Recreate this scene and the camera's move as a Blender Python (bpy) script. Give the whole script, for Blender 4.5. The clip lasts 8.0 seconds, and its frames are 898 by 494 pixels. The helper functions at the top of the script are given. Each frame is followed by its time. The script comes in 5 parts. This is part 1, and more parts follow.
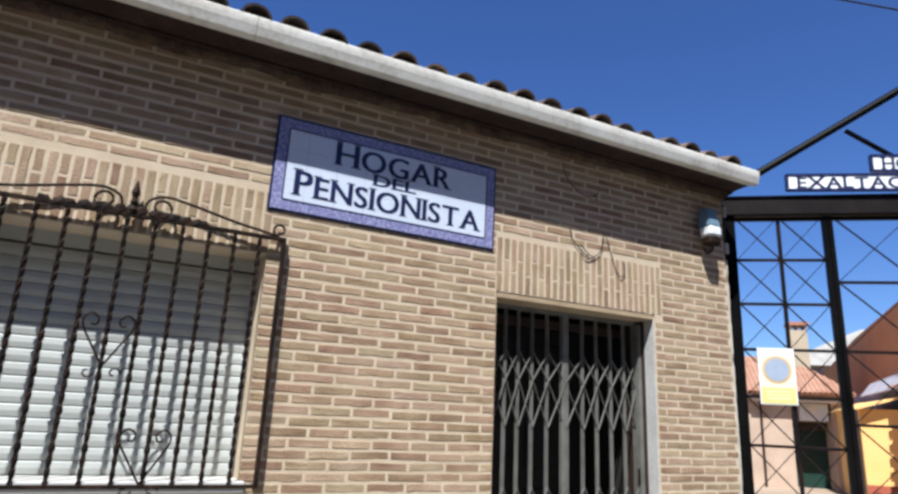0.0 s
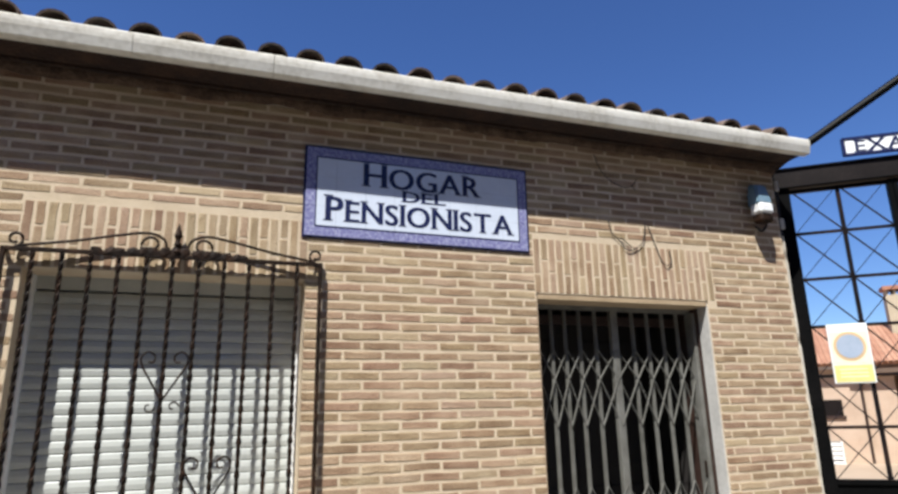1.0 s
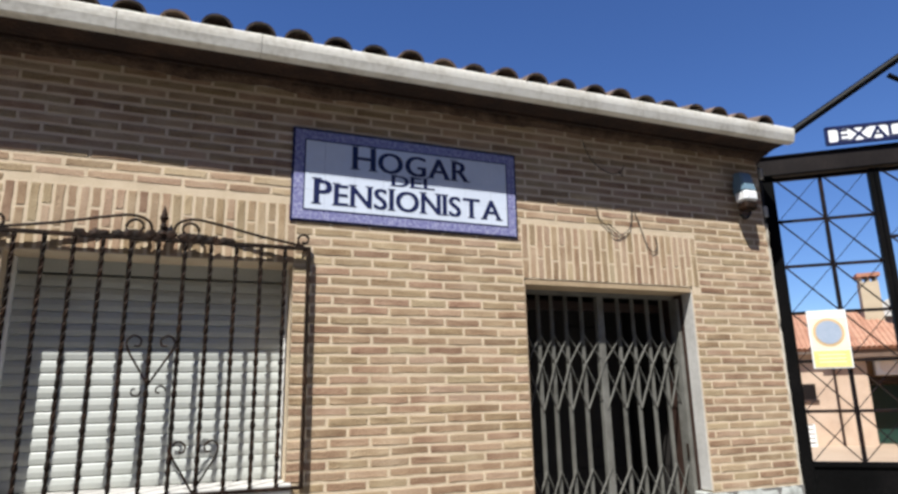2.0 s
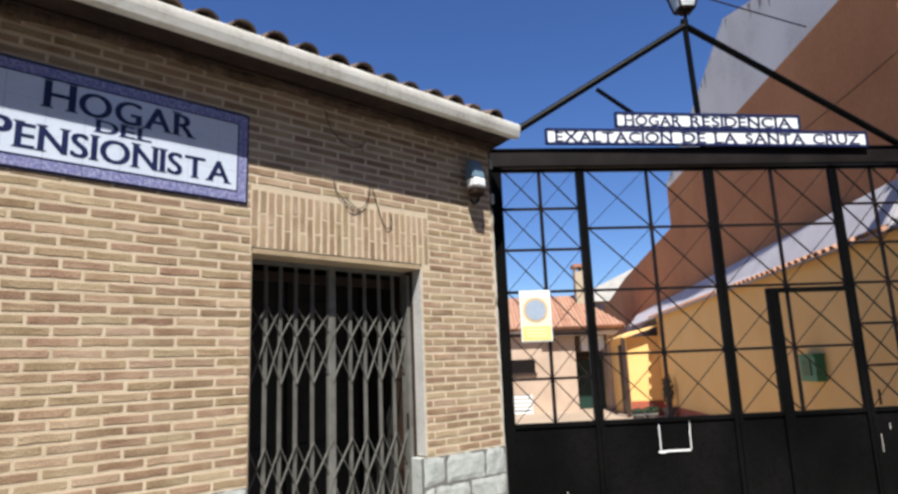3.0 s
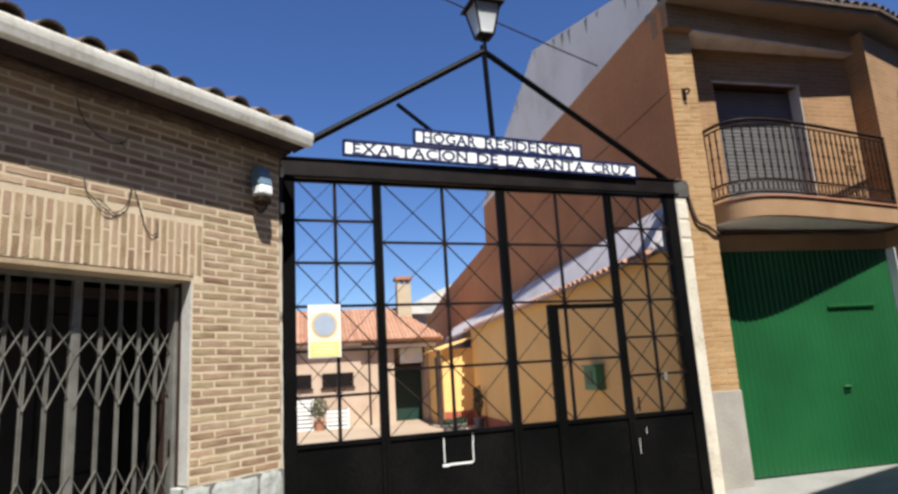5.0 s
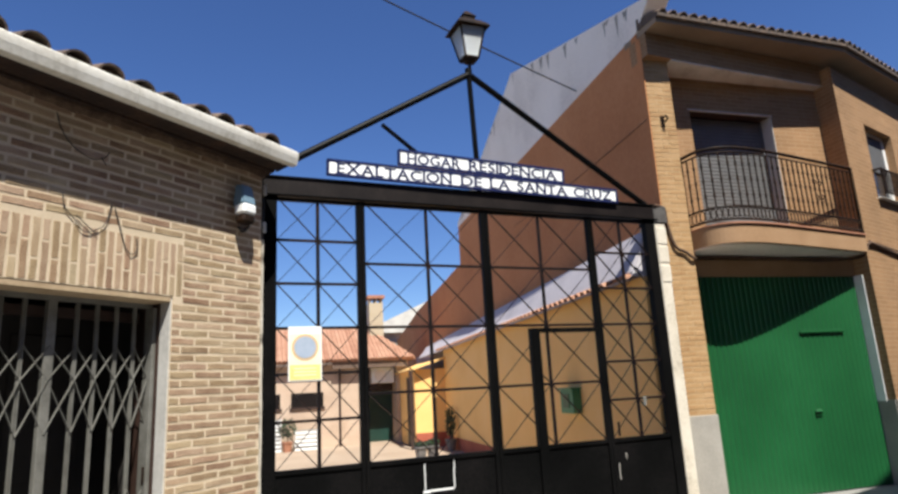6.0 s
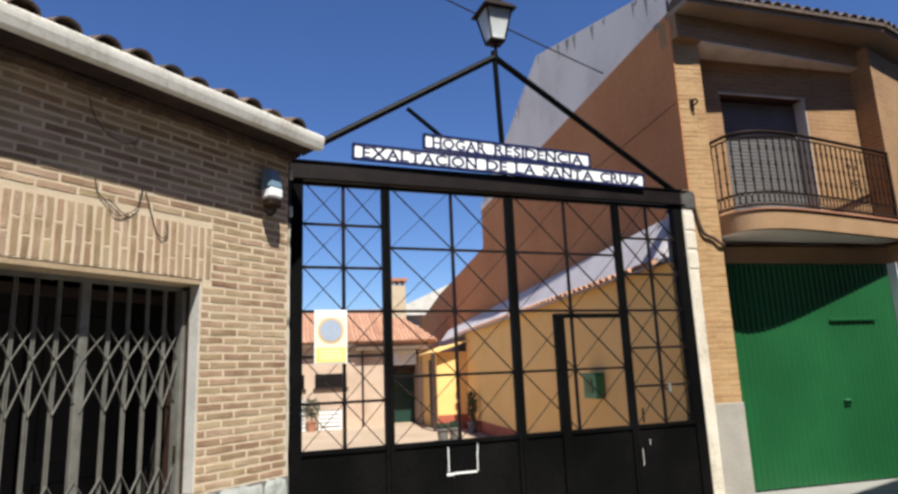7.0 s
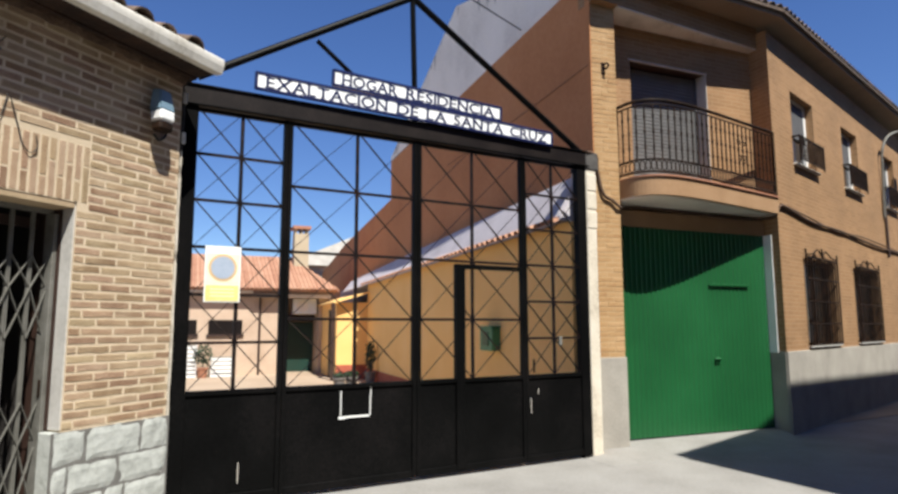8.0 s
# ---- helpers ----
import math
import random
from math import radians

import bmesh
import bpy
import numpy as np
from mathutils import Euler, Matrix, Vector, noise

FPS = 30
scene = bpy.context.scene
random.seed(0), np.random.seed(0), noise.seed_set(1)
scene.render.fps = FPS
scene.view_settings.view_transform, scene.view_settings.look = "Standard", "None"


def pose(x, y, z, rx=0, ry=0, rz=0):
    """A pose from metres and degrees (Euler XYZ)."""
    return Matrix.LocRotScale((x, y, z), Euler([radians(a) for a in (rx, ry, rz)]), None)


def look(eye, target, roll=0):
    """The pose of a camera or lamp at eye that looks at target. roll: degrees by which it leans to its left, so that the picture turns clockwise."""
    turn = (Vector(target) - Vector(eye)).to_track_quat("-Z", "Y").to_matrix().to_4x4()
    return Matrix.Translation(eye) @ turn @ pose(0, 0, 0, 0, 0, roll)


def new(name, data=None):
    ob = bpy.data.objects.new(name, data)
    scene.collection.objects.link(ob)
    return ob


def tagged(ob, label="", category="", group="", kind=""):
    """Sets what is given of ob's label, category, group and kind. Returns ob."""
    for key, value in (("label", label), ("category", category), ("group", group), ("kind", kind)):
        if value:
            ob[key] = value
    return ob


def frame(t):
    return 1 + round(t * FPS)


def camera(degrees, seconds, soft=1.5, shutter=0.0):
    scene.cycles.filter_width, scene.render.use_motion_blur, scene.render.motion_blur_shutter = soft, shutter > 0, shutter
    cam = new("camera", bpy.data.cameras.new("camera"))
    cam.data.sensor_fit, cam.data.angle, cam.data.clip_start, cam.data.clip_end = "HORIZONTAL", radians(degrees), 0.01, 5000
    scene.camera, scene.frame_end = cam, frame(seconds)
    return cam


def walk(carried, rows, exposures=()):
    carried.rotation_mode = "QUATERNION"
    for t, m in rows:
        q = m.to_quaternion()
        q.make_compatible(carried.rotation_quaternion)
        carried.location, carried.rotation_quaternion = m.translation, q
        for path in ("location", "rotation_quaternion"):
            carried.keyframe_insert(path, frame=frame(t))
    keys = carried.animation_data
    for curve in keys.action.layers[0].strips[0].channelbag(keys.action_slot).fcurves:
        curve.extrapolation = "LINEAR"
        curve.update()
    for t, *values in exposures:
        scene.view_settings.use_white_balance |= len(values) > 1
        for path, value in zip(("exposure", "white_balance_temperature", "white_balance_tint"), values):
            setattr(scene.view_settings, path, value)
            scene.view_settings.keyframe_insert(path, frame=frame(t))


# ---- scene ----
cam = camera(70.7, 8.0, soft=2.75)
PATH = [
    (0, (-0.211, -3.85, 1.434), (0.645, -2.12, 1.956), 2.8),
    (0.2, (-0.032, -3.929, 1.39), (0.819, -2.254, 2.076), -1.0),
    (0.5, (-0.022, -3.972, 1.534), (0.486, -2.101, 2.026), -0.2),
    (1, (0.0, -4.015, 1.512), (0.65, -2.193, 2.02), -1.2),
    (2.3, (-0.052, -3.96, 1.519), (0.697, -2.16, 1.966), -1.2),
    (2.5, (-0.021, -3.939, 1.479), (0.86, -2.206, 1.95), -0.5),
    (3, (0.199, -4.013, 1.466), (1.536, -2.574, 1.843), -2.3),
    (3.5, (0.466, -4.253, 1.482), (2.055, -3.115, 1.906), 0.4),
    (4, (0.541, -4.307, 1.492), (2.225, -3.304, 1.891), -1.6),
    (4.5, (0.548, -4.219, 1.479), (2.202, -3.169, 1.881), -3.4),
    (4.7, (0.564, -4.243, 1.479), (2.219, -3.191, 1.869), -3.5),
    (5.8, (0.546, -4.182, 1.555), (2.248, -3.221, 1.979), -2.9),
    (6, (0.518, -4.105, 1.548), (2.225, -3.158, 1.985), -3.1),
    (6.5, (0.514, -4.1, 1.578), (2.207, -3.117, 1.986), -2.9),
    (7, (0.506, -4.079, 1.57), (2.186, -3.065, 1.957), -2.3),
    (7.5, (0.527, -4.071, 1.552), (2.248, -3.105, 1.874), -1.6),
    (8, (0.612, -4.064, 1.48), (2.442, -3.296, 1.726), -0.1),
]
walk(cam, [(t, look(eye, target, roll)) for t, eye, target, roll in PATH],
     [(0, 0.84, 5800, 9), (0.5, 0.86, 6100, 9), (1.0, 0.86, 6130, 9), (2.5, 0.85, 6180, 9), (4.5, 0.85, 6320, 8), (8, 0.87, 6430, 8)])

# ---- world, sun ----
SUN_TRAVEL = Vector((0.85, 1.0, -2.1)).normalized()
world = bpy.data.worlds.new("sky")
scene.world = world
world.use_nodes = True
wn = world.node_tree.nodes
sky = wn.new("ShaderNodeTexSky")
sky.sky_type = "NISHITA"
sky.sun_disc = False
sky.sun_elevation = math.asin(-SUN_TRAVEL.z)
sky.sun_rotation = math.atan2(-SUN_TRAVEL.x, -SUN_TRAVEL.y)
sky.altitude = 600.0
sky.air_density = 1.0
sky.dust_density = 0.0
sky.ozone_density = 6.0
wn["Background"].inputs["Strength"].default_value = 0.073
deep = wn.new("ShaderNodeHueSaturation")
deep.inputs["Hue"].default_value = 0.512
deep.inputs["Saturation"].default_value = 1.12
world.node_tree.links.new(sky.outputs["Color"], deep.inputs["Color"])
world.node_tree.links.new(deep.outputs["Color"], wn["Background"].inputs["Color"])

sun_data = bpy.data.lights.new("sun", "SUN")
sun_data.energy = 5.0
sun_data.angle = radians(0.55)
sun_data.color = (1.0, 0.955, 0.88)
sun = new("sun", sun_data)
sun.matrix_world = look((-20, -24, 50), Vector((-20, -24, 50)) + SUN_TRAVEL)


# ---- materials ----
def material(name, colours, rough=0.8, metal=0.0, scale=3.0, fine=60.0, bump=0.2, per_piece="", spread=0.0, spec=0.5, hue=0.0):
    """Two-scale noise between three colours (dark, middle, light), with fine relief."""
    m = bpy.data.materials.new(name)
    m.use_nodes = True
    nt = m.node_tree
    n, link = nt.nodes, nt.links.new
    bsdf = n["Principled BSDF"]
    geo = n.new("ShaderNodeNewGeometry")
    big = n.new("ShaderNodeTexNoise")
    big.inputs["Scale"].default_value = scale
    big.inputs["Detail"].default_value = 6
    small = n.new("ShaderNodeTexNoise")
    small.inputs["Scale"].default_value = fine
    small.inputs["Detail"].default_value = 3
    for tex in (big, small):
        link(geo.outputs["Position"], tex.inputs["Vector"])
    add = n.new("ShaderNodeMath")
    add.operation = "MULTIPLY_ADD"
    add.inputs[1].default_value = 0.35
    link(small.outputs["Fac"], add.inputs[0])
    scaled = n.new("ShaderNodeMath")
    scaled.operation = "MULTIPLY"
    scaled.inputs[1].default_value = 0.65
    link(big.outputs["Fac"], scaled.inputs[0])
    link(scaled.outputs[0], add.inputs[2])
    value = add.outputs[0]
    if per_piece:
        source = n.new("ShaderNodeObjectInfo").outputs["Random"] if per_piece == "object" else geo.outputs["Random Per Island"]
        shift = n.new("ShaderNodeMath")
        shift.operation = "MULTIPLY_ADD"
        shift.inputs[1].default_value = spread
        shift.inputs[2].default_value = -spread / 2
        link(source, shift.inputs[0])
        total = n.new("ShaderNodeMath")
        link(value, total.inputs[0])
        link(shift.outputs[0], total.inputs[1])
        value = total.outputs[0]
    ramp = n.new("ShaderNodeValToRGB")
    stops = ramp.color_ramp.elements
    stops[0].position, stops[1].position = 0.3, 0.7
    stops[0].color = (*colours[0], 1)
    stops[1].color = (*colours[-1], 1)
    if len(colours) > 2:
        stops.new(0.5).color = (*colours[1], 1)
    link(value, ramp.inputs["Fac"])
    colour = ramp.outputs["Color"]
    if hue:
        # each piece a little redder or yellower, paler or darker
        tone = n.new("ShaderNodeHueSaturation")
        for socket, factor, width, centre in (("Hue", 7.31, hue, 0.495), ("Value", 13.7, 8 * hue, 1.0)):
            spin, cut, fit_ = n.new("ShaderNodeMath"), n.new("ShaderNodeMath"), n.new("ShaderNodeMath")
            spin.operation, cut.operation, fit_.operation = "MULTIPLY", "FRACT", "MULTIPLY_ADD"
            spin.inputs[1].default_value = factor
            fit_.inputs[1].default_value, fit_.inputs[2].default_value = width, centre - width / 2
            link(source, spin.inputs[0])
            link(spin.outputs[0], cut.inputs[0])
            link(cut.outputs[0], fit_.inputs[0])
            link(fit_.outputs[0], tone.inputs[socket])
        link(colour, tone.inputs["Color"])
        colour = tone.outputs["Color"]
    link(colour, bsdf.inputs["Base Color"])
    bsdf.inputs["Roughness"].default_value = rough
    bsdf.inputs["Metallic"].default_value = metal
    bsdf.inputs["Specular IOR Level"].default_value = spec
    if bump:
        b = n.new("ShaderNodeBump")
        b.inputs["Strength"].default_value = bump
        b.inputs["Distance"].default_value = 0.01
        link(small.outputs["Fac"], b.inputs["Height"])
        link(b.outputs["Normal"], bsdf.inputs["Normal"])
    return m


def brickwork(name, bricks, mortar, length=0.26, course=0.0625):
    """Brick bond for walls that stay far off; reads local x and z."""
    m = bpy.data.materials.new(name)
    m.use_nodes = True
    nt = m.node_tree
    n, link = nt.nodes, nt.links.new
    bsdf = n["Principled BSDF"]
    co = n.new("ShaderNodeTexCoord")
    sep, com = n.new("ShaderNodeSeparateXYZ"), n.new("ShaderNodeCombineXYZ")
    link(co.outputs["Object"], sep.inputs[0])
    along = n.new("ShaderNodeMath")
    link(sep.outputs["X"], along.inputs[0])
    link(sep.outputs["Y"], along.inputs[1])
    link(along.outputs[0], com.inputs["X"])
    link(sep.outputs["Z"], com.inputs["Y"])
    tex = n.new("ShaderNodeTexBrick")
    link(com.outputs[0], tex.inputs["Vector"])
    tex.inputs["Color1"].default_value = (*bricks[0], 1)
    tex.inputs["Color2"].default_value = (*bricks[1], 1)
    tex.inputs["Mortar"].default_value = (*mortar, 1)
    tex.inputs["Scale"].default_value = 1.0
    tex.inputs["Brick Width"].default_value = length
    tex.inputs["Row Height"].default_value = course
    tex.inputs["Mortar Size"].default_value = 0.006
    tex.inputs["Mortar Smooth"].default_value = 0.3
    noise_tex = n.new("ShaderNodeTexNoise")
    noise_tex.inputs["Scale"].default_value = 1.2
    noise_tex.inputs["Detail"].default_value = 8
    link(co.outputs["Object"], noise_tex.inputs["Vector"])
    stain = n.new("ShaderNodeMixRGB")
    stain.blend_type = "OVERLAY"
    stain.inputs["Fac"].default_value = 0.35
    link(tex.outputs["Color"], stain.inputs["Color1"])
    link(noise_tex.outputs["Fac"], stain.inputs["Color2"])
    link(stain.outputs["Color"], bsdf.inputs["Base Color"])
    bsdf.inputs["Roughness"].default_value = 0.9
    b = n.new("ShaderNodeBump")
    b.invert = True
    b.inputs["Strength"].default_value = 0.5
    b.inputs["Distance"].default_value = 0.008
    link(tex.outputs["Fac"], b.inputs["Height"])
    link(b.outputs["Normal"], bsdf.inputs["Normal"])
    return m


BRICK_TONES = [(0.215, 0.132, 0.070), (0.335, 0.237, 0.138), (0.428, 0.325, 0.206)]
BRICK = material("tan_brick", BRICK_TONES, 0.9, scale=5, fine=90, bump=0.7, per_piece="object", spread=0.24, hue=0.026)
BRICK_ISLE = material("tan_brick_courses", BRICK_TONES, 0.9, scale=5, fine=90, bump=0.7, per_piece="island", spread=0.24, hue=0.026)
YELLOW_BRICK = material("ochre_brick", [(0.290, 0.160, 0.066), (0.362, 0.218, 0.096), (0.405, 0.254, 0.124)], 0.9, scale=6, fine=70, bump=0.3, per_piece="object", spread=0.22)
MORTAR = material("cream_mortar", [(0.478, 0.376, 0.252), (0.575, 0.462, 0.320), (0.640, 0.526, 0.378)], 0.95, scale=4, fine=160, bump=0.5)
OCHRE_MORTAR = material("ochre_mortar", [(0.37, 0.245, 0.122), (0.44, 0.300, 0.158)], 0.95, scale=4, fine=120, bump=0.4)
WING_BRICK = brickwork("ochre_brickwork", [(0.246, 0.134, 0.058), (0.300, 0.168, 0.077)], (0.335, 0.216, 0.117))
STONE = material("white_limestone", [(0.285, 0.295, 0.270), (0.395, 0.408, 0.378), (0.470, 0.482, 0.450)], 0.85, scale=7, fine=28, bump=0.45)
STONE_JOINT = material("grey_joint", [(0.11, 0.105, 0.095), (0.19, 0.182, 0.168)], 0.95, scale=9, fine=80, bump=0.5)
CREAM = material("cream_paint", [(0.430, 0.395, 0.325), (0.640, 0.610, 0.535), (0.720, 0.695, 0.625)], 0.8, scale=4, fine=30, bump=0.15)
# brown pushed darker so the under-eave shade is in the base colour
SOFFIT = material("shade_brown_soffit", [(0.008, 0.003, 0.0015), (0.022, 0.009, 0.004), (0.050, 0.023, 0.011)], 0.9, scale=6, fine=40, bump=0.8)
TILE = material("weathered_clay_tile", [(0.06, 0.047, 0.038), (0.12, 0.082, 0.058), (0.20, 0.138, 0.096)], 0.9, scale=9, fine=70, bump=0.5, per_piece="object", spread=0.4)
RED_TILE = material("red_clay_tile", [(0.262, 0.122, 0.072), (0.340, 0.176, 0.108), (0.392, 0.226, 0.146)], 0.9, scale=3, fine=30, bump=0.4, per_piece="island", spread=0.3)
IRON = material("black_wrought_iron", [(0.006, 0.004, 0.003), (0.014, 0.008, 0.005), (0.050, 0.024, 0.013)], 0.65, 0.0, scale=12, fine=120, bump=0.15, spec=0.12)
GATE_BLACK = material("black_gate_paint", [(0.002, 0.002, 0.002), (0.004, 0.004, 0.004), (0.009, 0.008, 0.008)], 0.45, 0.0, scale=1.5, fine=40, bump=0.06, spec=0.05)
GATE_BAR = material("rusty_black_bar", [(0.004, 0.003, 0.004), (0.009, 0.006, 0.006), (0.03, 0.014, 0.010)], 0.5, 0.0, scale=6, fine=60, bump=0.08, spec=0.15)
GREY_STEEL = material("grey_painted_steel", [(0.098, 0.094, 0.080), (0.158, 0.153, 0.133), (0.212, 0.206, 0.184)], 0.6, 0.2, scale=8, fine=90, bump=0.15)
WHITE = material("white_paint", [(0.66, 0.66, 0.64), (0.77, 0.77, 0.75), (0.82, 0.82, 0.80)], 0.6, scale=3, fine=60, bump=0.06)
SHUTTER = material("white_pvc_slat", [(0.370, 0.380, 0.350), (0.430, 0.440, 0.408), (0.465, 0.475, 0.445)], 0.45, scale=4, fine=80, bump=0.04)
PLASTER = material("white_plaster", [(0.361, 0.344, 0.318), (0.473, 0.456, 0.421), (0.533, 0.516, 0.490)], 0.9, scale=3, fine=25, bump=0.15)
# near-black base colour stands in for the shade of unlit interiors
ROOM_SHADE = material("interior_shade_black", [(0.010, 0.008, 0.007), (0.018, 0.014, 0.012)], 0.8, scale=4, fine=40, bump=0.1)
NAVY = material("navy_glaze", [(0.012, 0.016, 0.055), (0.02, 0.026, 0.085)], 0.25, scale=8, fine=60, bump=0.0)
GLAZE_WHITE = material("white_glaze", [(0.56, 0.61, 0.70), (0.64, 0.69, 0.78)], 0.14, scale=5, fine=30, bump=0.02)
GLAZE_BORDER = material("violet_patterned_glaze", [(0.09, 0.09, 0.24), (0.22, 0.22, 0.39), (0.46, 0.47, 0.60)], 0.25, scale=55, fine=90, bump=0.02)
CONCRETE = material("pale_concrete", [(0.182, 0.173, 0.157), (0.236, 0.226, 0.207), (0.278, 0.268, 0.248)], 0.92, scale=1.6, fine=30, bump=0.3)
YARD_FLOOR = material("buff_yard_concrete", [(0.290, 0.214, 0.148), (0.345, 0.260, 0.183), (0.390, 0.303, 0.220)], 0.92, scale=0.7, fine=30, bump=0.25)
PLINTH = material("grey_cement_render", [(0.236, 0.219, 0.190), (0.315, 0.291, 0.252), (0.376, 0.350, 0.305)], 0.92, scale=2.2, fine=50, bump=0.35)
# kept dark so the unseen masses bounce little fill light
DULL_RENDER = material("dull_brown_render", [(0.091, 0.063, 0.049), (0.119, 0.084, 0.063), (0.140, 0.101, 0.077)], 0.9, scale=1.5, fine=30, bump=0.2)
FOAM = material("brown_sprayed_render", [(0.380, 0.146, 0.052), (0.465, 0.190, 0.070), (0.530, 0.236, 0.096)], 0.92, scale=0.8, fine=14, bump=0.5)
GABLE_GREY = material("stained_grey_render", [(0.64, 0.575, 0.505), (0.82, 0.75, 0.665), (0.88, 0.81, 0.725)], 0.92, scale=0.9, fine=25, bump=0.3)
LILAC = material("pale_lilac_render", [(0.36, 0.33, 0.35), (0.44, 0.41, 0.43), (0.50, 0.47, 0.49)], 0.9, scale=1.5, fine=30, bump=0.25)
YELLOW = material("yellow_wall_paint", [(0.82, 0.49, 0.16), (0.87, 0.54, 0.19), (0.88, 0.57, 0.23)], 0.85, scale=1.4, fine=40, bump=0.2)
RED_PAINT = material("oxide_red_paint", [(0.26, 0.06, 0.035), (0.36, 0.09, 0.05), (0.42, 0.12, 0.07)], 0.8, scale=3, fine=40, bump=0.15)
PINK_WALL = material("peach_render", [(0.400, 0.290, 0.206), (0.485, 0.362, 0.266), (0.540, 0.418, 0.314)], 0.9, scale=1.5, fine=30, bump=0.2)
GREEN = material("green_sheet_paint", [(0.006, 0.064, 0.018), (0.008, 0.083, 0.023), (0.012, 0.104, 0.031)], 0.45, 0.0, scale=1.2, fine=60, bump=0.05)
DARK_GREEN = material("dark_green_paint", [(0.004, 0.024, 0.016), (0.007, 0.040, 0.028)], 0.5, scale=3, fine=60, bump=0.05)
CANOPY_SOFFIT = material("buff_soffit_paint", [(0.192, 0.140, 0.092), (0.240, 0.176, 0.116), (0.272, 0.204, 0.140)], 0.85, scale=2, fine=40, bump=0.15)
BALCONY_PAINT = material("ochre_render", [(0.258, 0.150, 0.073), (0.310, 0.185, 0.095), (0.344, 0.215, 0.116)], 0.88, scale=2.5, fine=50, bump=0.2)
YELLOW_SIGN = material("faded_yellow_sign", [(0.68, 0.55, 0.17), (0.78, 0.66, 0.27)], 0.5, scale=14, fine=60, bump=0.0)
YELLOW_EDGE = material("cream_plate", [(0.74, 0.68, 0.46), (0.82, 0.77, 0.58)], 0.5, scale=6, bump=0.0)
ORANGE_RING = material("faded_red_ring", [(0.56, 0.38, 0.20), (0.64, 0.46, 0.26)], 0.5, scale=14, fine=60, bump=0.0)
BLUE_DISC = material("faded_blue_disc", [(0.30, 0.36, 0.45), (0.38, 0.43, 0.52)], 0.5, scale=14, fine=60, bump=0.0)
DARK_GLASS_TINT = material("dark_blind", [(0.008, 0.006, 0.006), (0.014, 0.011, 0.010)], 0.4, scale=3, fine=50, bump=0.05, spec=0.15)
GREY_CURTAIN = material("grey_curtain", [(0.070, 0.070, 0.073), (0.100, 0.100, 0.104)], 0.8, scale=5, fine=50, bump=0.1)
BLUE_GREY = material("blue_grey_plastic", [(0.11, 0.18, 0.235), (0.15, 0.23, 0.29)], 0.5, scale=6, fine=60, bump=0.03)
BLACK_RUBBER = material("black_cable", [(0.012, 0.011, 0.010), (0.03, 0.026, 0.022)], 0.7, scale=9, fine=80, bump=0.1)
BROWN_CABLE = material("weathered_brown_cable", [(0.065, 0.036, 0.022), (0.115, 0.068, 0.042)], 0.85, scale=9, fine=80, bump=0.2)
LIME = material("lime_mortar_smear", [(0.36, 0.32, 0.26), (0.52, 0.47, 0.39), (0.64, 0.59, 0.51)], 0.95, scale=7, fine=50, bump=0.6)
WHITEWASH = material("warm_whitewash", [(0.34, 0.29, 0.22), (0.56, 0.50, 0.40), (0.66, 0.60, 0.50)], 0.92, scale=3.5, fine=30, bump=0.4)
SOOT_STONE = material("soot_stained_stone", [(0.035, 0.032, 0.030), (0.07, 0.064, 0.058), (0.12, 0.11, 0.10)], 0.95, scale=8, fine=60, bump=0.5)
DOOR_SLAT = material("grey_shutter_slat", [(0.095, 0.093, 0.092), (0.122, 0.120, 0.118), (0.145, 0.142, 0.139)], 0.55, scale=3, fine=50, bump=0.05, spec=0.3)
LINTEL_TAN = material("tan_lintel_render", [(0.30, 0.215, 0.125), (0.38, 0.28, 0.17), (0.44, 0.335, 0.21)], 0.9, scale=5, fine=50, bump=0.3)
GREY_POT = material("grey_stone_pot", [(0.10, 0.095, 0.09), (0.18, 0.17, 0.16)], 0.9, scale=8, fine=60, bump=0.3)
LEAF = material("shrub_leaf", [(0.012, 0.022, 0.012), (0.022, 0.042, 0.018), (0.045, 0.08, 0.03)], 0.6, scale=9, fine=60, bump=0.1, per_piece="island", spread=0.4)
TERRACOTTA = material("terracotta", [(0.32, 0.14, 0.08), (0.42, 0.20, 0.12)], 0.85, scale=8, fine=60, bump=0.2)
ROD_BROWN = material("brown_painted_iron", [(0.03, 0.016, 0.012), (0.055, 0.03, 0.022)], 0.5, 0.1, scale=10, fine=90, bump=0.1)

BEAM_BROWN = material("brown_black_beam_paint", [(0.006, 0.004, 0.004), (0.012, 0.009, 0.008), (0.022, 0.016, 0.014)], 0.5, scale=3, fine=40, bump=0.1, spec=0.15)
# mortar brown taken darker, with the shade below the soffit in it
EAVE_BED = material("shade_dark_eave_mortar", [(0.035, 0.018, 0.010), (0.085, 0.050, 0.030), (0.16, 0.105, 0.068)], 0.95, scale=9, fine=50, bump=0.8)
EAVE_BROWN = material("brown_stained_board", [(0.10, 0.065, 0.045), (0.15, 0.10, 0.07)], 0.8, scale=5, fine=60, bump=0.2)
CHIMNEY = material("cream_chimney_render", [(0.40, 0.33, 0.22), (0.48, 0.40, 0.28)], 0.9, scale=3, fine=40, bump=0.3)
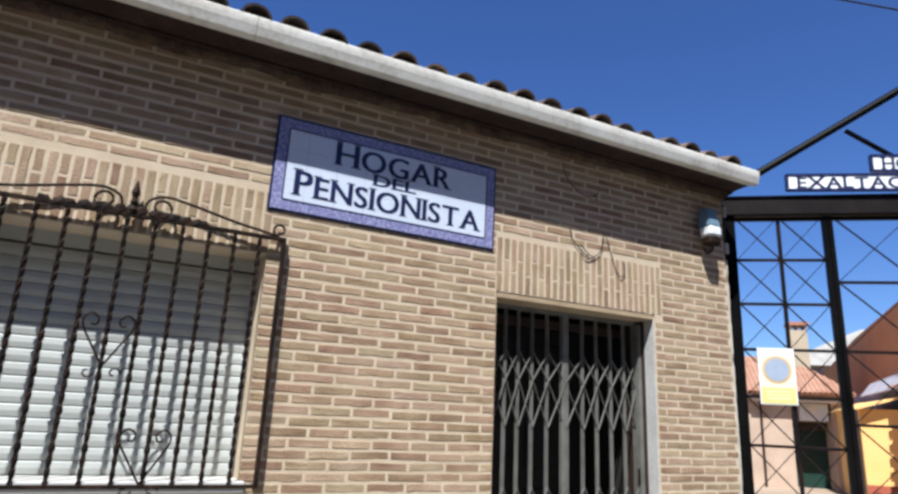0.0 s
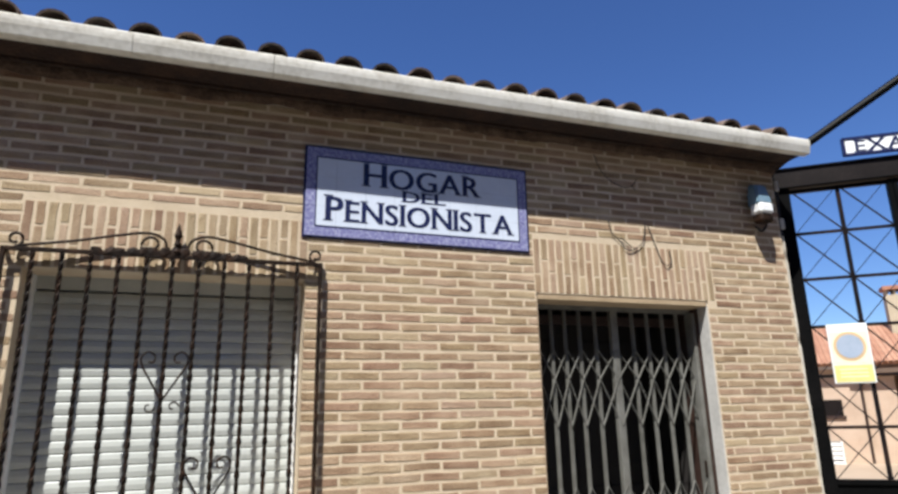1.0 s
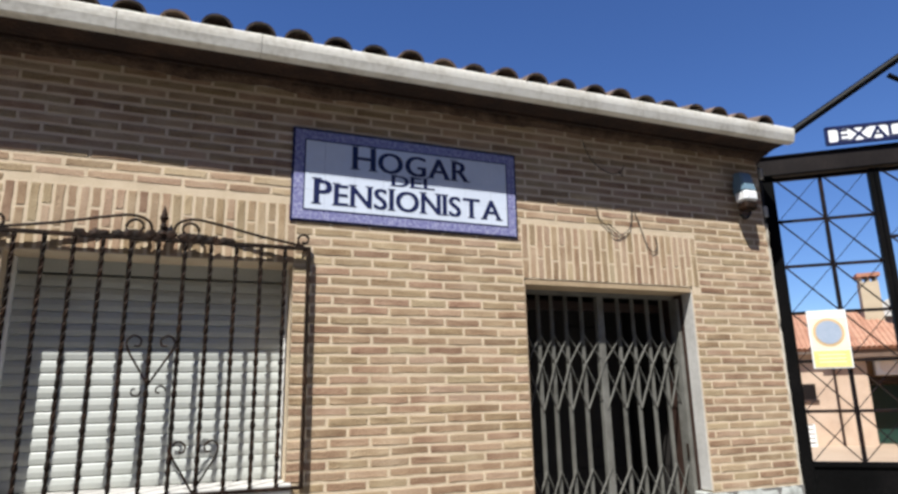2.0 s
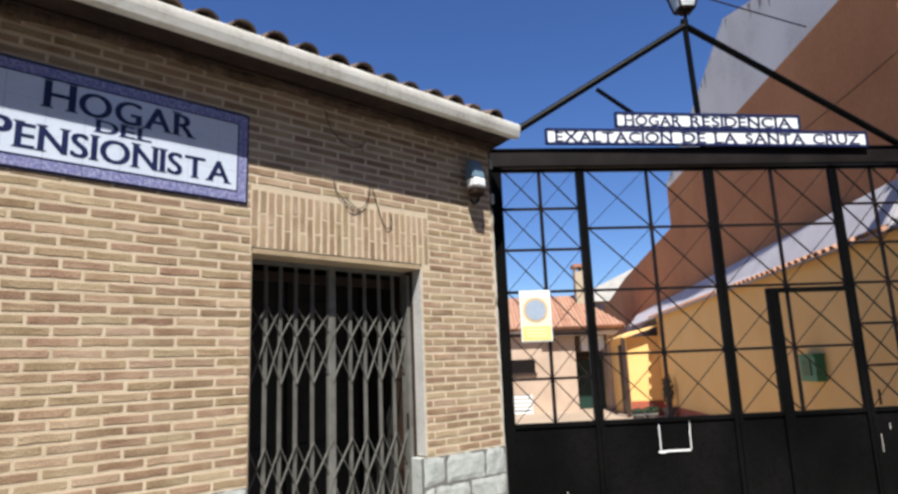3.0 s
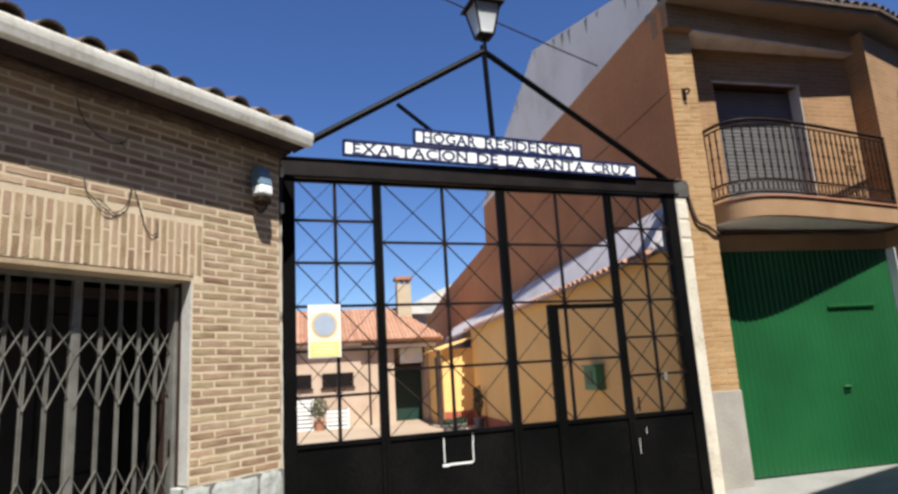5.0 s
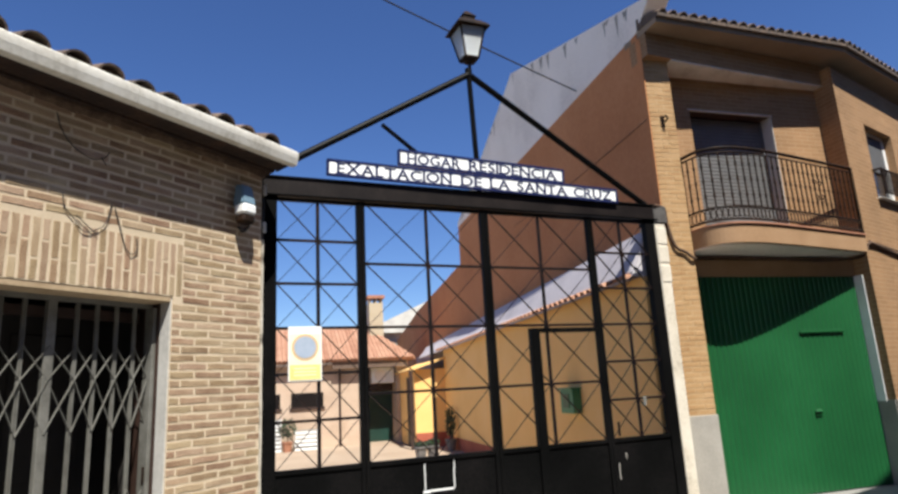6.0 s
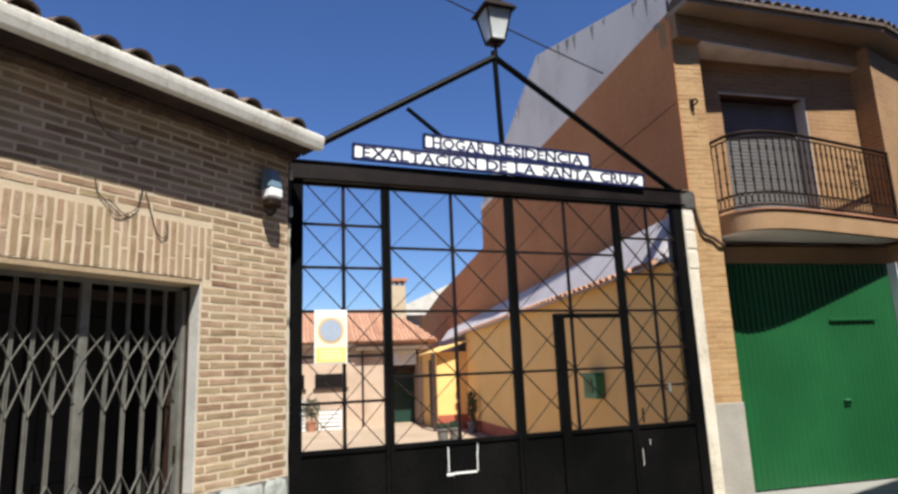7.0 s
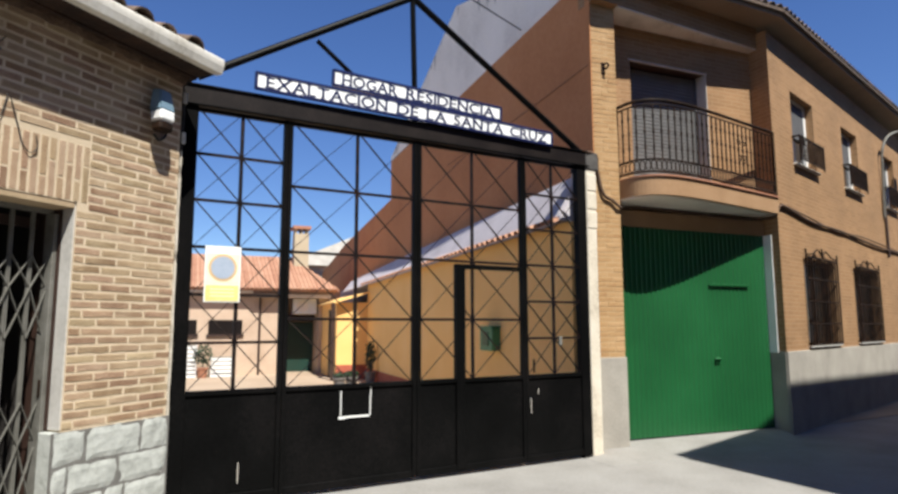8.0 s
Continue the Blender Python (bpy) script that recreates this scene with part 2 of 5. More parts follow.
BOX_GREEN = material("mid_green_enamel", [(0.04, 0.19, 0.08), (0.06, 0.24, 0.11)], 0.5, scale=4, fine=50, bump=0.05)


def glass_material(name, tint, rough=0.05):
    m = bpy.data.materials.new(name)
    m.use_nodes = True
    b = m.node_tree.nodes["Principled BSDF"]
    b.inputs["Base Color"].default_value = (*tint, 1)
    b.inputs["Roughness"].default_value = rough
    b.inputs["Transmission Weight"].default_value = 0.85
    b.inputs["IOR"].default_value = 1.45
    return m


LAMP_GLASS = glass_material("frosted_lamp_glass", (0.86, 0.88, 0.86), 0.45)
DARK_PANE = material("dark_window_pane", [(0.02, 0.022, 0.026), (0.035, 0.037, 0.042)], 0.08, scale=1, fine=10, bump=0.0, spec=0.35)


# ---- building helpers ----
def part(name, bm, mat_, parent=None, label="", smooth=False):
    mesh = bpy.data.meshes.new(name)
    bmesh.ops.recalc_face_normals(bm, faces=bm.faces)
    bm.to_mesh(mesh)
    bm.free()
    mesh.materials.append(mat_)
    if smooth:
        for p in mesh.polygons:
            p.use_smooth = True
    ob = new(name, mesh)
    if parent is not None:
        ob.parent = parent
    if label:
        tagged(ob, label)
    return ob


def thing(name, m, label, category, group="", kind=""):
    ob = new(name)
    ob.empty_display_size = 0.2
    ob.matrix_world = m
    return tagged(ob, label, category, group, kind)


def box(bm, x0, x1, y0, y1, z0, z1, bevel=0.0):
    verts = bmesh.ops.create_cube(bm, size=1.0)["verts"]
    bmesh.ops.scale(bm, vec=(x1 - x0, y1 - y0, z1 - z0), verts=verts)
    bmesh.ops.translate(bm, vec=((x0 + x1) / 2, (y0 + y1) / 2, (z0 + z1) / 2), verts=verts)
    if bevel:
        edges = list({e for v in verts for e in v.link_edges})
        bmesh.ops.bevel(bm, geom=edges, offset=bevel, segments=1, affect="EDGES")
    return bm


def boxed(*args, **kw):
    return box(bmesh.new(), *args, **kw)


def bar(bm, p, q, w, h=None, roll=0.0):
    """A square bar from p to q."""
    p, q = Vector(p), Vector(q)
    h = h or w
    verts = bmesh.ops.create_cube(bm, size=1.0)["verts"]
    m = Matrix.Translation((p + q) / 2) @ (q - p).to_track_quat("Z", "Y").to_matrix().to_4x4() @ Matrix.Rotation(roll, 4, "Z") @ Matrix.Diagonal((w, h, (q - p).length, 1))
    bmesh.ops.transform(bm, matrix=m, verts=verts)
    return bm


def rod(bm, p, q, r, n=8, r2=None):
    p, q = Vector(p), Vector(q)
    verts = bmesh.ops.create_cone(bm, cap_ends=True, segments=n, radius1=r, radius2=r if r2 is None else r2, depth=(q - p).length)["verts"]
    m = Matrix.Translation((p + q) / 2) @ (q - p).to_track_quat("Z", "Y").to_matrix().to_4x4()
    bmesh.ops.transform(bm, matrix=m, verts=verts)
    return bm


def path_tube(bm, pts, r, n=6):
    """A round bar bent along points."""
    pts = [Vector(p) for p in pts]
    rings = []
    for i, p in enumerate(pts):
        d = (pts[min(i + 1, len(pts) - 1)] - pts[max(i - 1, 0)]).normalized()
        q = d.to_track_quat("Z", "Y")
        rings.append([bm.verts.new(p + q @ Vector((r * math.cos(k * math.tau / n), r * math.sin(k * math.tau / n), 0))) for k in range(n)])
    for a, b in zip(rings, rings[1:]):
        for k in range(n):
            bm.faces.new((a[k], a[(k + 1) % n], b[(k + 1) % n], b[k]))
    bm.faces.new(rings[0][::-1])
    bm.faces.new(rings[-1])
    return bm


def prism(bm, outline, z0, z1):
    """A closed outline in x and y raised from z0 to z1."""
    low = [bm.verts.new((x, y, z0)) for x, y in outline]
    high = [bm.verts.new((x, y, z1)) for x, y in outline]
    bm.faces.new(low[::-1])
    bm.faces.new(high)
    for i in range(len(low)):
        j = (i + 1) % len(low)
        bm.faces.new((low[i], low[j], high[j], high[i]))
    return bm


def slab_xz(bm, outline, y0, y1):
    """A closed outline in x and z, from y0 to y1."""
    front = [bm.verts.new((x, y0, z)) for x, z in outline]
    back = [bm.verts.new((x, y1, z)) for x, z in outline]
    bm.faces.new(front)
    bm.faces.new(back[::-1])
    for i in range(len(front)):
        j = (i + 1) % len(front)
        bm.faces.new((front[j], front[i], back[i], back[j]))
    return bm


def smooth_path(pts, steps=6):
    """Catmull-Rom through the points."""
    pts = [Vector(p) for p in pts]
    ext = [2 * pts[0] - pts[1], *pts, 2 * pts[-1] - pts[-2]]
    out = []
    for a, b, c, d in zip(ext, ext[1:], ext[2:], ext[3:]):
        for k in range(steps):
            t = k / steps
            out.append(0.5 * (2 * b + (c - a) * t + (2 * a - 5 * b + 4 * c - d) * t * t + (3 * b - a - 3 * c + d) * t ** 3))
    return [*out, pts[-1]]


def spiral(cx, cz, r0, r1, a0, a1, y, n=16):
    return [(cx + (r0 + (r1 - r0) * k / n) * math.cos(a0 + (a1 - a0) * k / n), y, cz + (r0 + (r1 - r0) * k / n) * math.sin(a0 + (a1 - a0) * k / n)) for k in range(n + 1)]


# Strokes that end in serifs: (place across the letter, foot or head)
SERIFS = {"H": "0b 0t 1b 1t", "A": "0b 1b", "R": "0b 0t 1b", "D": "0b 0t", "E": "0b 0t", "L": "0b 0t", "P": "0b 0t", "N": "0b 0t 1t",
          "I": "0b 0t", "T": ".5b", "X": "0b 0t 1b 1t", "U": "0t 1t"}


def lettering(text, height, width, thick=0.002, big_first=1.0, weight=0.0, swell=0.0):
    """A line of capitals as a mesh in x and z, foot at z 0, fitted to the width."""
    bm = bmesh.new()
    x = 0.0
    for i, ch in enumerate(text):
        if ch == " ":
            x += 0.45 * height
            continue
        tall = height * (big_first if i == 0 else 1.0)
        curve = bpy.data.curves.new("letter", "FONT")
        curve.body = ch
        curve.size = tall / 0.73
        curve.extrude = thick / 2
        curve.offset = weight
        curve.resolution_u = 4
        ob = bpy.data.objects.new("letter", curve)
        scene.collection.objects.link(ob)
        bpy.context.view_layer.update()
        mesh = bpy.data.meshes.new_from_object(ob.evaluated_get(bpy.context.evaluated_depsgraph_get()))
        bpy.data.objects.remove(ob)
        xs = [v.co.x for v in mesh.vertices]
        lo, hi = min(xs), max(xs)
        part_bm = bmesh.new()
        # thick uprights and thin cross strokes: the thin letter, doubled sideways
        for k, shift in enumerate((-swell, 0.0, swell) if swell else (0.0,)):
            before = len(part_bm.verts)
            part_bm.from_mesh(mesh)
            part_bm.verts.ensure_lookup_table()
            bmesh.ops.translate(part_bm, vec=(shift * tall, 0, 0.0002 * k), verts=part_bm.verts[before:])
        bpy.data.meshes.remove(mesh)
        stroke = 0.11 * tall
        for spot in SERIFS.get(ch, "").split():
            f, end = float(spot[:-1]), spot[-1]
            cx = lo + stroke * 0.6 + f * (hi - lo - 1.2 * stroke)
            cy = 0.02 * tall if end == "b" else 0.98 * tall
            box(part_bm, cx - 1.55 * stroke, cx + 1.55 * stroke, cy - 0.02 * tall, cy + 0.02 * tall, -thick / 2, thick / 2 + 0.0005)
        bmesh.ops.transform(part_bm, matrix=Matrix.Translation((x - lo, 0, 0)), verts=part_bm.verts)
        bmesh.ops.transform(part_bm, matrix=Matrix.Rotation(radians(90), 4, "X"), verts=part_bm.verts)
        tmp = bpy.data.meshes.new("letter")
        part_bm.to_mesh(tmp)
        part_bm.free()
        bm.from_mesh(tmp)
        bpy.data.meshes.remove(tmp)
        x += hi - lo + 0.16 * height
    xs = [v.co.x for v in bm.verts]
    k = width / (max(xs) - min(xs))
    bmesh.ops.transform(bm, matrix=Matrix.Diagonal((k, 1, 1, 1)) @ Matrix.Translation((-min(xs), 0, 0)), verts=bm.verts)
    return bm


# Local frames: x along each front, y inwards
FACADE = Matrix.Identity(4)
GATE = pose(4.962, 0, 0, 0, 0, -37.72)
DOOR = pose(8.287, -2.0, 0, 0, 0, -44.55)
SIDE = DOOR @ pose(0.74, -0.26, 0, 0, 0, 87.0)
WING = pose(10.929, -4.968, 0, 0, 0, -24.0)
YARD = DOOR @ pose(0.97, 11.3, 0, 0, 0, 87.0)
FAR = DOOR @ pose(-1.67, 14.15, 0)

# ---- ground ----
def ground_sheet():
    bm = bmesh.new()
    box(bm, -160, 180, -170, 170, -0.5, -0.06)
    return tagged(part("ground", bm, CONCRETE), "pale sunlit concrete street surface, dusty and worn", "ground", kind="structure")


ground = ground_sheet()
yard = tagged(part("yard_floor", slab_xz(bmesh.new(), [(-4.6, -0.09), (12, -0.09), (12, -0.05), (-4.6, -0.05)], 0.15, 22), YARD_FLOOR), "buff concrete floor of the inner yard behind the gate", "yard floor", kind="structure")
yard.matrix_world = DOOR @ pose(-0.2, -0.6, 0, 0, 0, 6.8)


def apron():
    bm = bmesh.new()
    pts = [(1.0, 0.3, 0.0), (4.0, 0.3, 0.0), (4.0, 0.0, 0.0), (0.9, -0.2, -0.012), (0.4, -0.95, -0.058), (3.6, -0.95, -0.058), (0.35, -0.25, -0.058)]
    v = [bm.verts.new(p) for p in pts]
    bm.faces.new((v[0], v[3], v[2], v[1]))
    bm.faces.new((v[3], v[4], v[5], v[2]))
    bm.faces.new((v[3], v[6], v[4]))
    low = [bm.verts.new((p[0], p[1], -0.2)) for p in pts]
    for i, j in ((0, 1), (1, 2), (2, 5), (5, 4), (4, 6), (6, 3), (3, 0)):
        bm.faces.new((v[i], v[j], low[j], low[i]))
    ob = tagged(part("pavement", bm, CONCRETE), "sloping pale concrete apron before the green garage door", "pavement", kind="structure")
    ob.matrix_world = DOOR
    return ob


apron()

# ---- brick house with the tiled sign ----
CORNER = 4.49
EAVE_Z = 3.59
OPENINGS = ((-1.09, 0.46, 1.02, 2.35), (2.09, 3.61, -1.0, 2.335))
LINTELS = ((-1.13, 0.47, 2.35, 2.745), (2.08, 3.69, 2.335, 2.75))

house = thing("brick_house", FACADE, "low tan brick house with white stone plinth and clay-tiled eave", "house")


def house_wall():
    bm = bmesh.new()
    y0, y1 = 0.0018, 0.42
    xs = (-7.0, -1.09, 0.46, 2.09, 3.61, CORNER - 0.0035)
    zs = (-0.1, 1.02, 2.335, 2.35, 3.62)
    for x0, x1 in zip(xs, xs[1:]):
        for z0, z1 in zip(zs, zs[1:]):
            if not any(a <= x0 and x1 <= b and lo <= z0 and z1 <= hi for a, b, lo, hi in OPENINGS):
                box(bm, x0, x1, y0, y1, z0, z1)
    bmesh.ops.remove_doubles(bm, verts=bm.verts, dist=0.0004)
    part("side_wall", boxed(CORNER - 0.32, CORNER - 0.0035, y1, 9.0, -0.1, 3.62), MORTAR, house)
    part("side_wall", boxed(-7.0, -6.7, y1, 9.0, -0.1, 3.62), MORTAR, house)
    part("back_wall", boxed(-6.7, CORNER - 0.32, 8.7, 9.0, -0.1, 3.62), MORTAR, house)
    return part("wall", bm, MORTAR, house, "cream mortar bed of the tan brick wall")


wall = house_wall()


def brick_mesh(name, length, height, seed, depth=0.06):
    """A brick with chamfered, uneven front edges, front at y 0."""
    rng = random.Random(seed)
    hx, hz = length / 2, height / 2
    # outline: corners, and two points between them on the long sides, one on the short
    ring = [(-hx, -hz), (-hx / 3, -hz), (hx / 3, -hz), (hx, -hz), (hx, 0), (hx, hz), (hx / 3, hz), (-hx / 3, hz), (-hx, hz), (-hx, 0)]
    worn = [(x + rng.uniform(-0.0030, 0.0012) * (1 if x > 0 else -1), z + rng.uniform(-0.0030, 0.0016) * (1 if z > 0 else -1 if z < 0 else 0)) for x, z in ring]
    n = len(ring)
    back = [(x, depth, z) for x, z in worn]
    mid = [(x, 0.0035, z) for x, z in worn]
    front = [(x * (1 - 0.0075 / length) + rng.uniform(-0.001, 0.001), rng.uniform(-0.0012, 0.0008), z * (1 - 0.0075 / height) + rng.uniform(-0.0012, 0.0012)) for x, z in worn]
    faces = [tuple(range(2 * n, 3 * n))]
    for i in range(n):
        j = (i + 1) % n
        faces += [(i, j, n + j, n + i), (n + i, n + j, 2 * n + j, 2 * n + i)]
    return [*back, *mid, *front], faces


def joined(name, pieces, mat_, parent, label="", kind=""):
    """Many pieces (verts, faces, matrix) in one mesh."""
    verts, faces = [], []
    for v, f, m in pieces:
        base = len(verts)
        verts += [m @ Vector(p) for p in v]
        faces += [[base + i for i in face] for face in f]
    mesh = bpy.data.meshes.new(name)
    mesh.from_pydata(verts, [], faces)
    mesh.materials.append(mat_)
    mesh.update()
    ob = new(name, mesh)
    ob.parent = parent
    return tagged(ob, label, kind=kind)


PITCH, COURSE = 0.26, 0.0625
BL, BH = 0.244, 0.0462


def free_spans(z, x0, x1):
    """What the openings and lintels leave of a course."""
    spans = [(x0, x1)]
    for a, b, lo, hi in (*OPENINGS, *LINTELS):
        if lo - 0.03 < z < hi + 0.012:
            spans = [s for p, q in spans for s in ((p, min(q, a)), (max(p, b), q)) if s[1] - s[0] > 0.03]
    return spans


def course_bricks():
    rng = random.Random(4)
    out = []
    for k in range(46):
        z = 0.815 + k * COURSE
        if z > 3.6:
            break
        for p, q in free_spans(z, -6.9, CORNER):
            x = -8.0 + (k % 2) * PITCH / 2 + rng.uniform(-0.012, 0.012)
            while x < q:
                a, b = max(x, p + 0.001), min(x + BL, q - 0.001)
                if b - a > 0.035:
                    out.append(((a + b) / 2, z + rng.uniform(-0.0022, 0.0022), b - a, rng.uniform(-0.0022, 0.0004), rng.randrange(12)))
                x += PITCH
    return out


VARIANTS = [brick_mesh("brick", BL, BH, s) for s in range(12)]
ALL_BRICKS = course_bricks()


def near_stretch(b):
    x, z = b[0], b[1]
    return (0.5 < x < 2.09 and 1.35 < z < 2.62) or (x > 3.6 and 0.78 < z < 2.3)


def soldier_bricks():
    """Upright bricks over the openings."""
    rng = random.Random(9)
    out = []
    for a, b, lo, hi in LINTELS:
        n = round((b - a) / 0.0622)
        for i in range(n):
            x = a + (i + 0.5) * (b - a) / n
            cut = lo + (0.255 if i % 2 else 0.145) + rng.uniform(-0.01, 0.01)
            for z0, z1 in ((lo + 0.004, cut - 0.006), (cut + 0.006, hi - 0.008)):
                out.append((x, (z0 + z1) / 2, z1 - z0, rng.uniform(-0.0015, 0.0004), rng.randrange(12)))
    return out


def far_courses():
    pieces = []
    for b in ALL_BRICKS:
        if not near_stretch(b):
            x, z, length, y, var = b
            v, f = VARIANTS[var]
            pieces.append((v, f, Matrix.Translation((x, y, z)) @ Matrix.Diagonal((length / BL, 1, 1, 1))))
    for x, z, length, y, var in soldier_bricks():
        v, f = VARIANTS[var]
        pieces.append((v, f, Matrix.Translation((x, y, z)) @ Matrix.Rotation(radians(90), 4, "Y") @ Matrix.Diagonal((length / BL, 1, 1, 1))))
    # the corner's return, stretchers and headers by turns
    turn = Matrix.Rotation(radians(90), 4, "Z")
    for k in range(46):
        z = 0.815 + k * COURSE
        if z > 3.6:
            break
        y = 0.062
        for length in ((0.115, 0.247, 0.247, 0.247) if k % 2 else (0.247, 0.247, 0.247, 0.115)):
            v, f = VARIANTS[k % 12]
            pieces.append((v, f, Matrix.Translation((CORNER, y + length / 2, z)) @ turn @ Matrix.Diagonal((length / BL, 1, 1, 1))))
            y += length + 0.013
    return joined("brickwork", pieces, BRICK_ISLE, wall, "tan brick courses with upright lintel bricks", kind="stuff")


far_courses()


def stone_piece(w, h, seed, depth=0.05):
    """A rough-dressed block with a pillowed front."""
    rng = random.Random(seed)
    nx, nz = 7, 5
    bm = bmesh.new()
    off = Vector((seed * 3.7, seed * 1.3, 0))
    grid = []
    for j in range(nz + 1):
        row = []
        for i in range(nx + 1):
            u, t = i / nx, j / nz
            edge = min(min(u, 1 - u) * w, min(t, 1 - t) * h)
            y = -0.007 * min(1, edge / 0.016) - 0.007 * noise.noise(Vector((u * w * 9, t * h * 9, 0)) + off)
            jx = 0.010 * noise.noise(Vector((t * 3, seed, 1))) if i in (0, nx) else 0
            jz = 0.010 * noise.noise(Vector((u * 4, seed, 5))) if j in (0, nz) else 0
            row.append(bm.verts.new(((u - 0.5) * w + jx, y, (t - 0.5) * h + jz)))
        grid.append(row)
    for a, b in zip(grid, grid[1:]):
        for i in range(nx):
            bm.faces.new((a[i], a[i + 1], b[i + 1], b[i]))
    rim = [*grid[0], *[r[-1] for r in grid[1:]], *grid[-1][-2::-1], *[r[0] for r in grid[-2:0:-1]]]
    back = [bm.verts.new((v.co.x, depth, v.co.z)) for v in rim]
    for i in range(len(rim)):
        j = (i + 1) % len(rim)
        bm.faces.new((rim[j], rim[i], back[i], back[j]))
    return bm


def plinth():
    bm = bmesh.new()
    for x0, x1 in ((-7.0, 2.09), (3.548, CORNER + 0.02)):
        box(bm, x0, x1, -0.012, 0.012, -0.1, 0.775)
    box(bm, CORNER - 0.01, CORNER + 0.02, 0.012, 0.9, -0.1, 0.775)
    base = part("plinth", bm, STONE_JOINT, house, "rough white stone plinth with dark joints")
    rows = ((0.555, 0.775), (0.35, 0.545), (0.13, 0.34), (-0.06, 0.12))
    breaks = ((3.548, 3.79, 4.24, 4.50), (3.548, 3.66, 4.06, 4.50), (3.548, 3.95, 4.12, 4.50), (3.548, 3.85, 4.28, 4.50))
    seed = 1
    for (lo, hi), cut in zip(rows, breaks):
        for a, b in zip(cut, cut[1:]):
            st = part("stone", stone_piece(b - a - 0.014, hi - lo - 0.004, seed), STONE, base, smooth=False)
            st.location = ((a + b) / 2, -0.012, (lo + hi) / 2)
            seed += 1
        rng, x = random.Random(seed), -1.4
        while x < 2.05:
            w = min(rng.uniform(0.24, 0.46), 2.09 - x)
            if w > 0.1:
                st = part("stone", stone_piece(w - 0.014, hi - lo - 0.004, seed), STONE, base)
                st.location = (x + w / 2, -0.012, (lo + hi) / 2)
            seed += 1
            x += w


plinth()


def eave():
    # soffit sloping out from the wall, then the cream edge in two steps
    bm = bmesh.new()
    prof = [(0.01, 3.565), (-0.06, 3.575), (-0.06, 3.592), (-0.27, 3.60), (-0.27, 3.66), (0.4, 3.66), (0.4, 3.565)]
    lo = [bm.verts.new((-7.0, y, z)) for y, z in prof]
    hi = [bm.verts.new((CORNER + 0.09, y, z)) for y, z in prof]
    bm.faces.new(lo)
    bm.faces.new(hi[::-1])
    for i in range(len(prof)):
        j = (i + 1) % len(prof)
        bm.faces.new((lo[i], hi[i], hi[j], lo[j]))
    part("soffit", bm, SOFFIT, house, "brown soffit, colour deepened for the shade under the eave")
    x = -7.0
    for x1 in (-0.62, 0.18, 3.02, CORNER + 0.11):
        bm = bmesh.new()
        prof = [(-0.255, 3.585), (-0.308, 3.585), (-0.320, 3.590), (-0.330, 3.628), (-0.335, 3.646), (-0.338, 3.672), (-0.338, 3.700), (-0.328, 3.712), (-0.255, 3.712)]
        n = max(2, round((x1 - x) / 0.25))
        rings = []
        for k in range(n + 1):
            px = x + 0.001 + (x1 - x - 0.003) * k / n
            wob = 0.004 * noise.noise(Vector((px * 1.7, 3.1, 0)))
            rings.append([bm.verts.new((px, y + wob, z + wob)) for y, z in prof])
        for a, b in zip(rings, rings[1:]):
            for i in range(len(prof)):
                j = (i + 1) % len(prof)
                bm.faces.new((a[i], b[i], b[j], a[j]))
        bm.faces.new(rings[0])
        bm.faces.new(rings[-1][::-1])
        part("fascia", bm, CREAM, house, "cream-painted eave edging")
        x = x1


eave()


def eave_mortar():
    """Rough bedding where the soffit meets the wall, its colour darkened to carry the shade there."""
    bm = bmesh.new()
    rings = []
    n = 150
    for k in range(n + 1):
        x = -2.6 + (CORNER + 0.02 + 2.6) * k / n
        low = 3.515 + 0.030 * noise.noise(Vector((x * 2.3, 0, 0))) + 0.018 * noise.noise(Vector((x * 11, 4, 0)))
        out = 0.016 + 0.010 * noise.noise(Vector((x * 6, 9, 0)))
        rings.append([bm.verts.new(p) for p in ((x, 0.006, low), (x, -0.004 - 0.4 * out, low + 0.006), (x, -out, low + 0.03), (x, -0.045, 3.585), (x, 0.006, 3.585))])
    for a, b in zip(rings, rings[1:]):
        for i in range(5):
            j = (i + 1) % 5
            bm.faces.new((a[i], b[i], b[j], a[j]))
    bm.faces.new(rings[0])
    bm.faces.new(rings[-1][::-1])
    part("eave_bedding", bm, EAVE_BED, house, "rough brown mortar under the soffit, darkened to paint in shade", smooth=True)


eave_mortar()
ROOF_SLOPE = 0.30


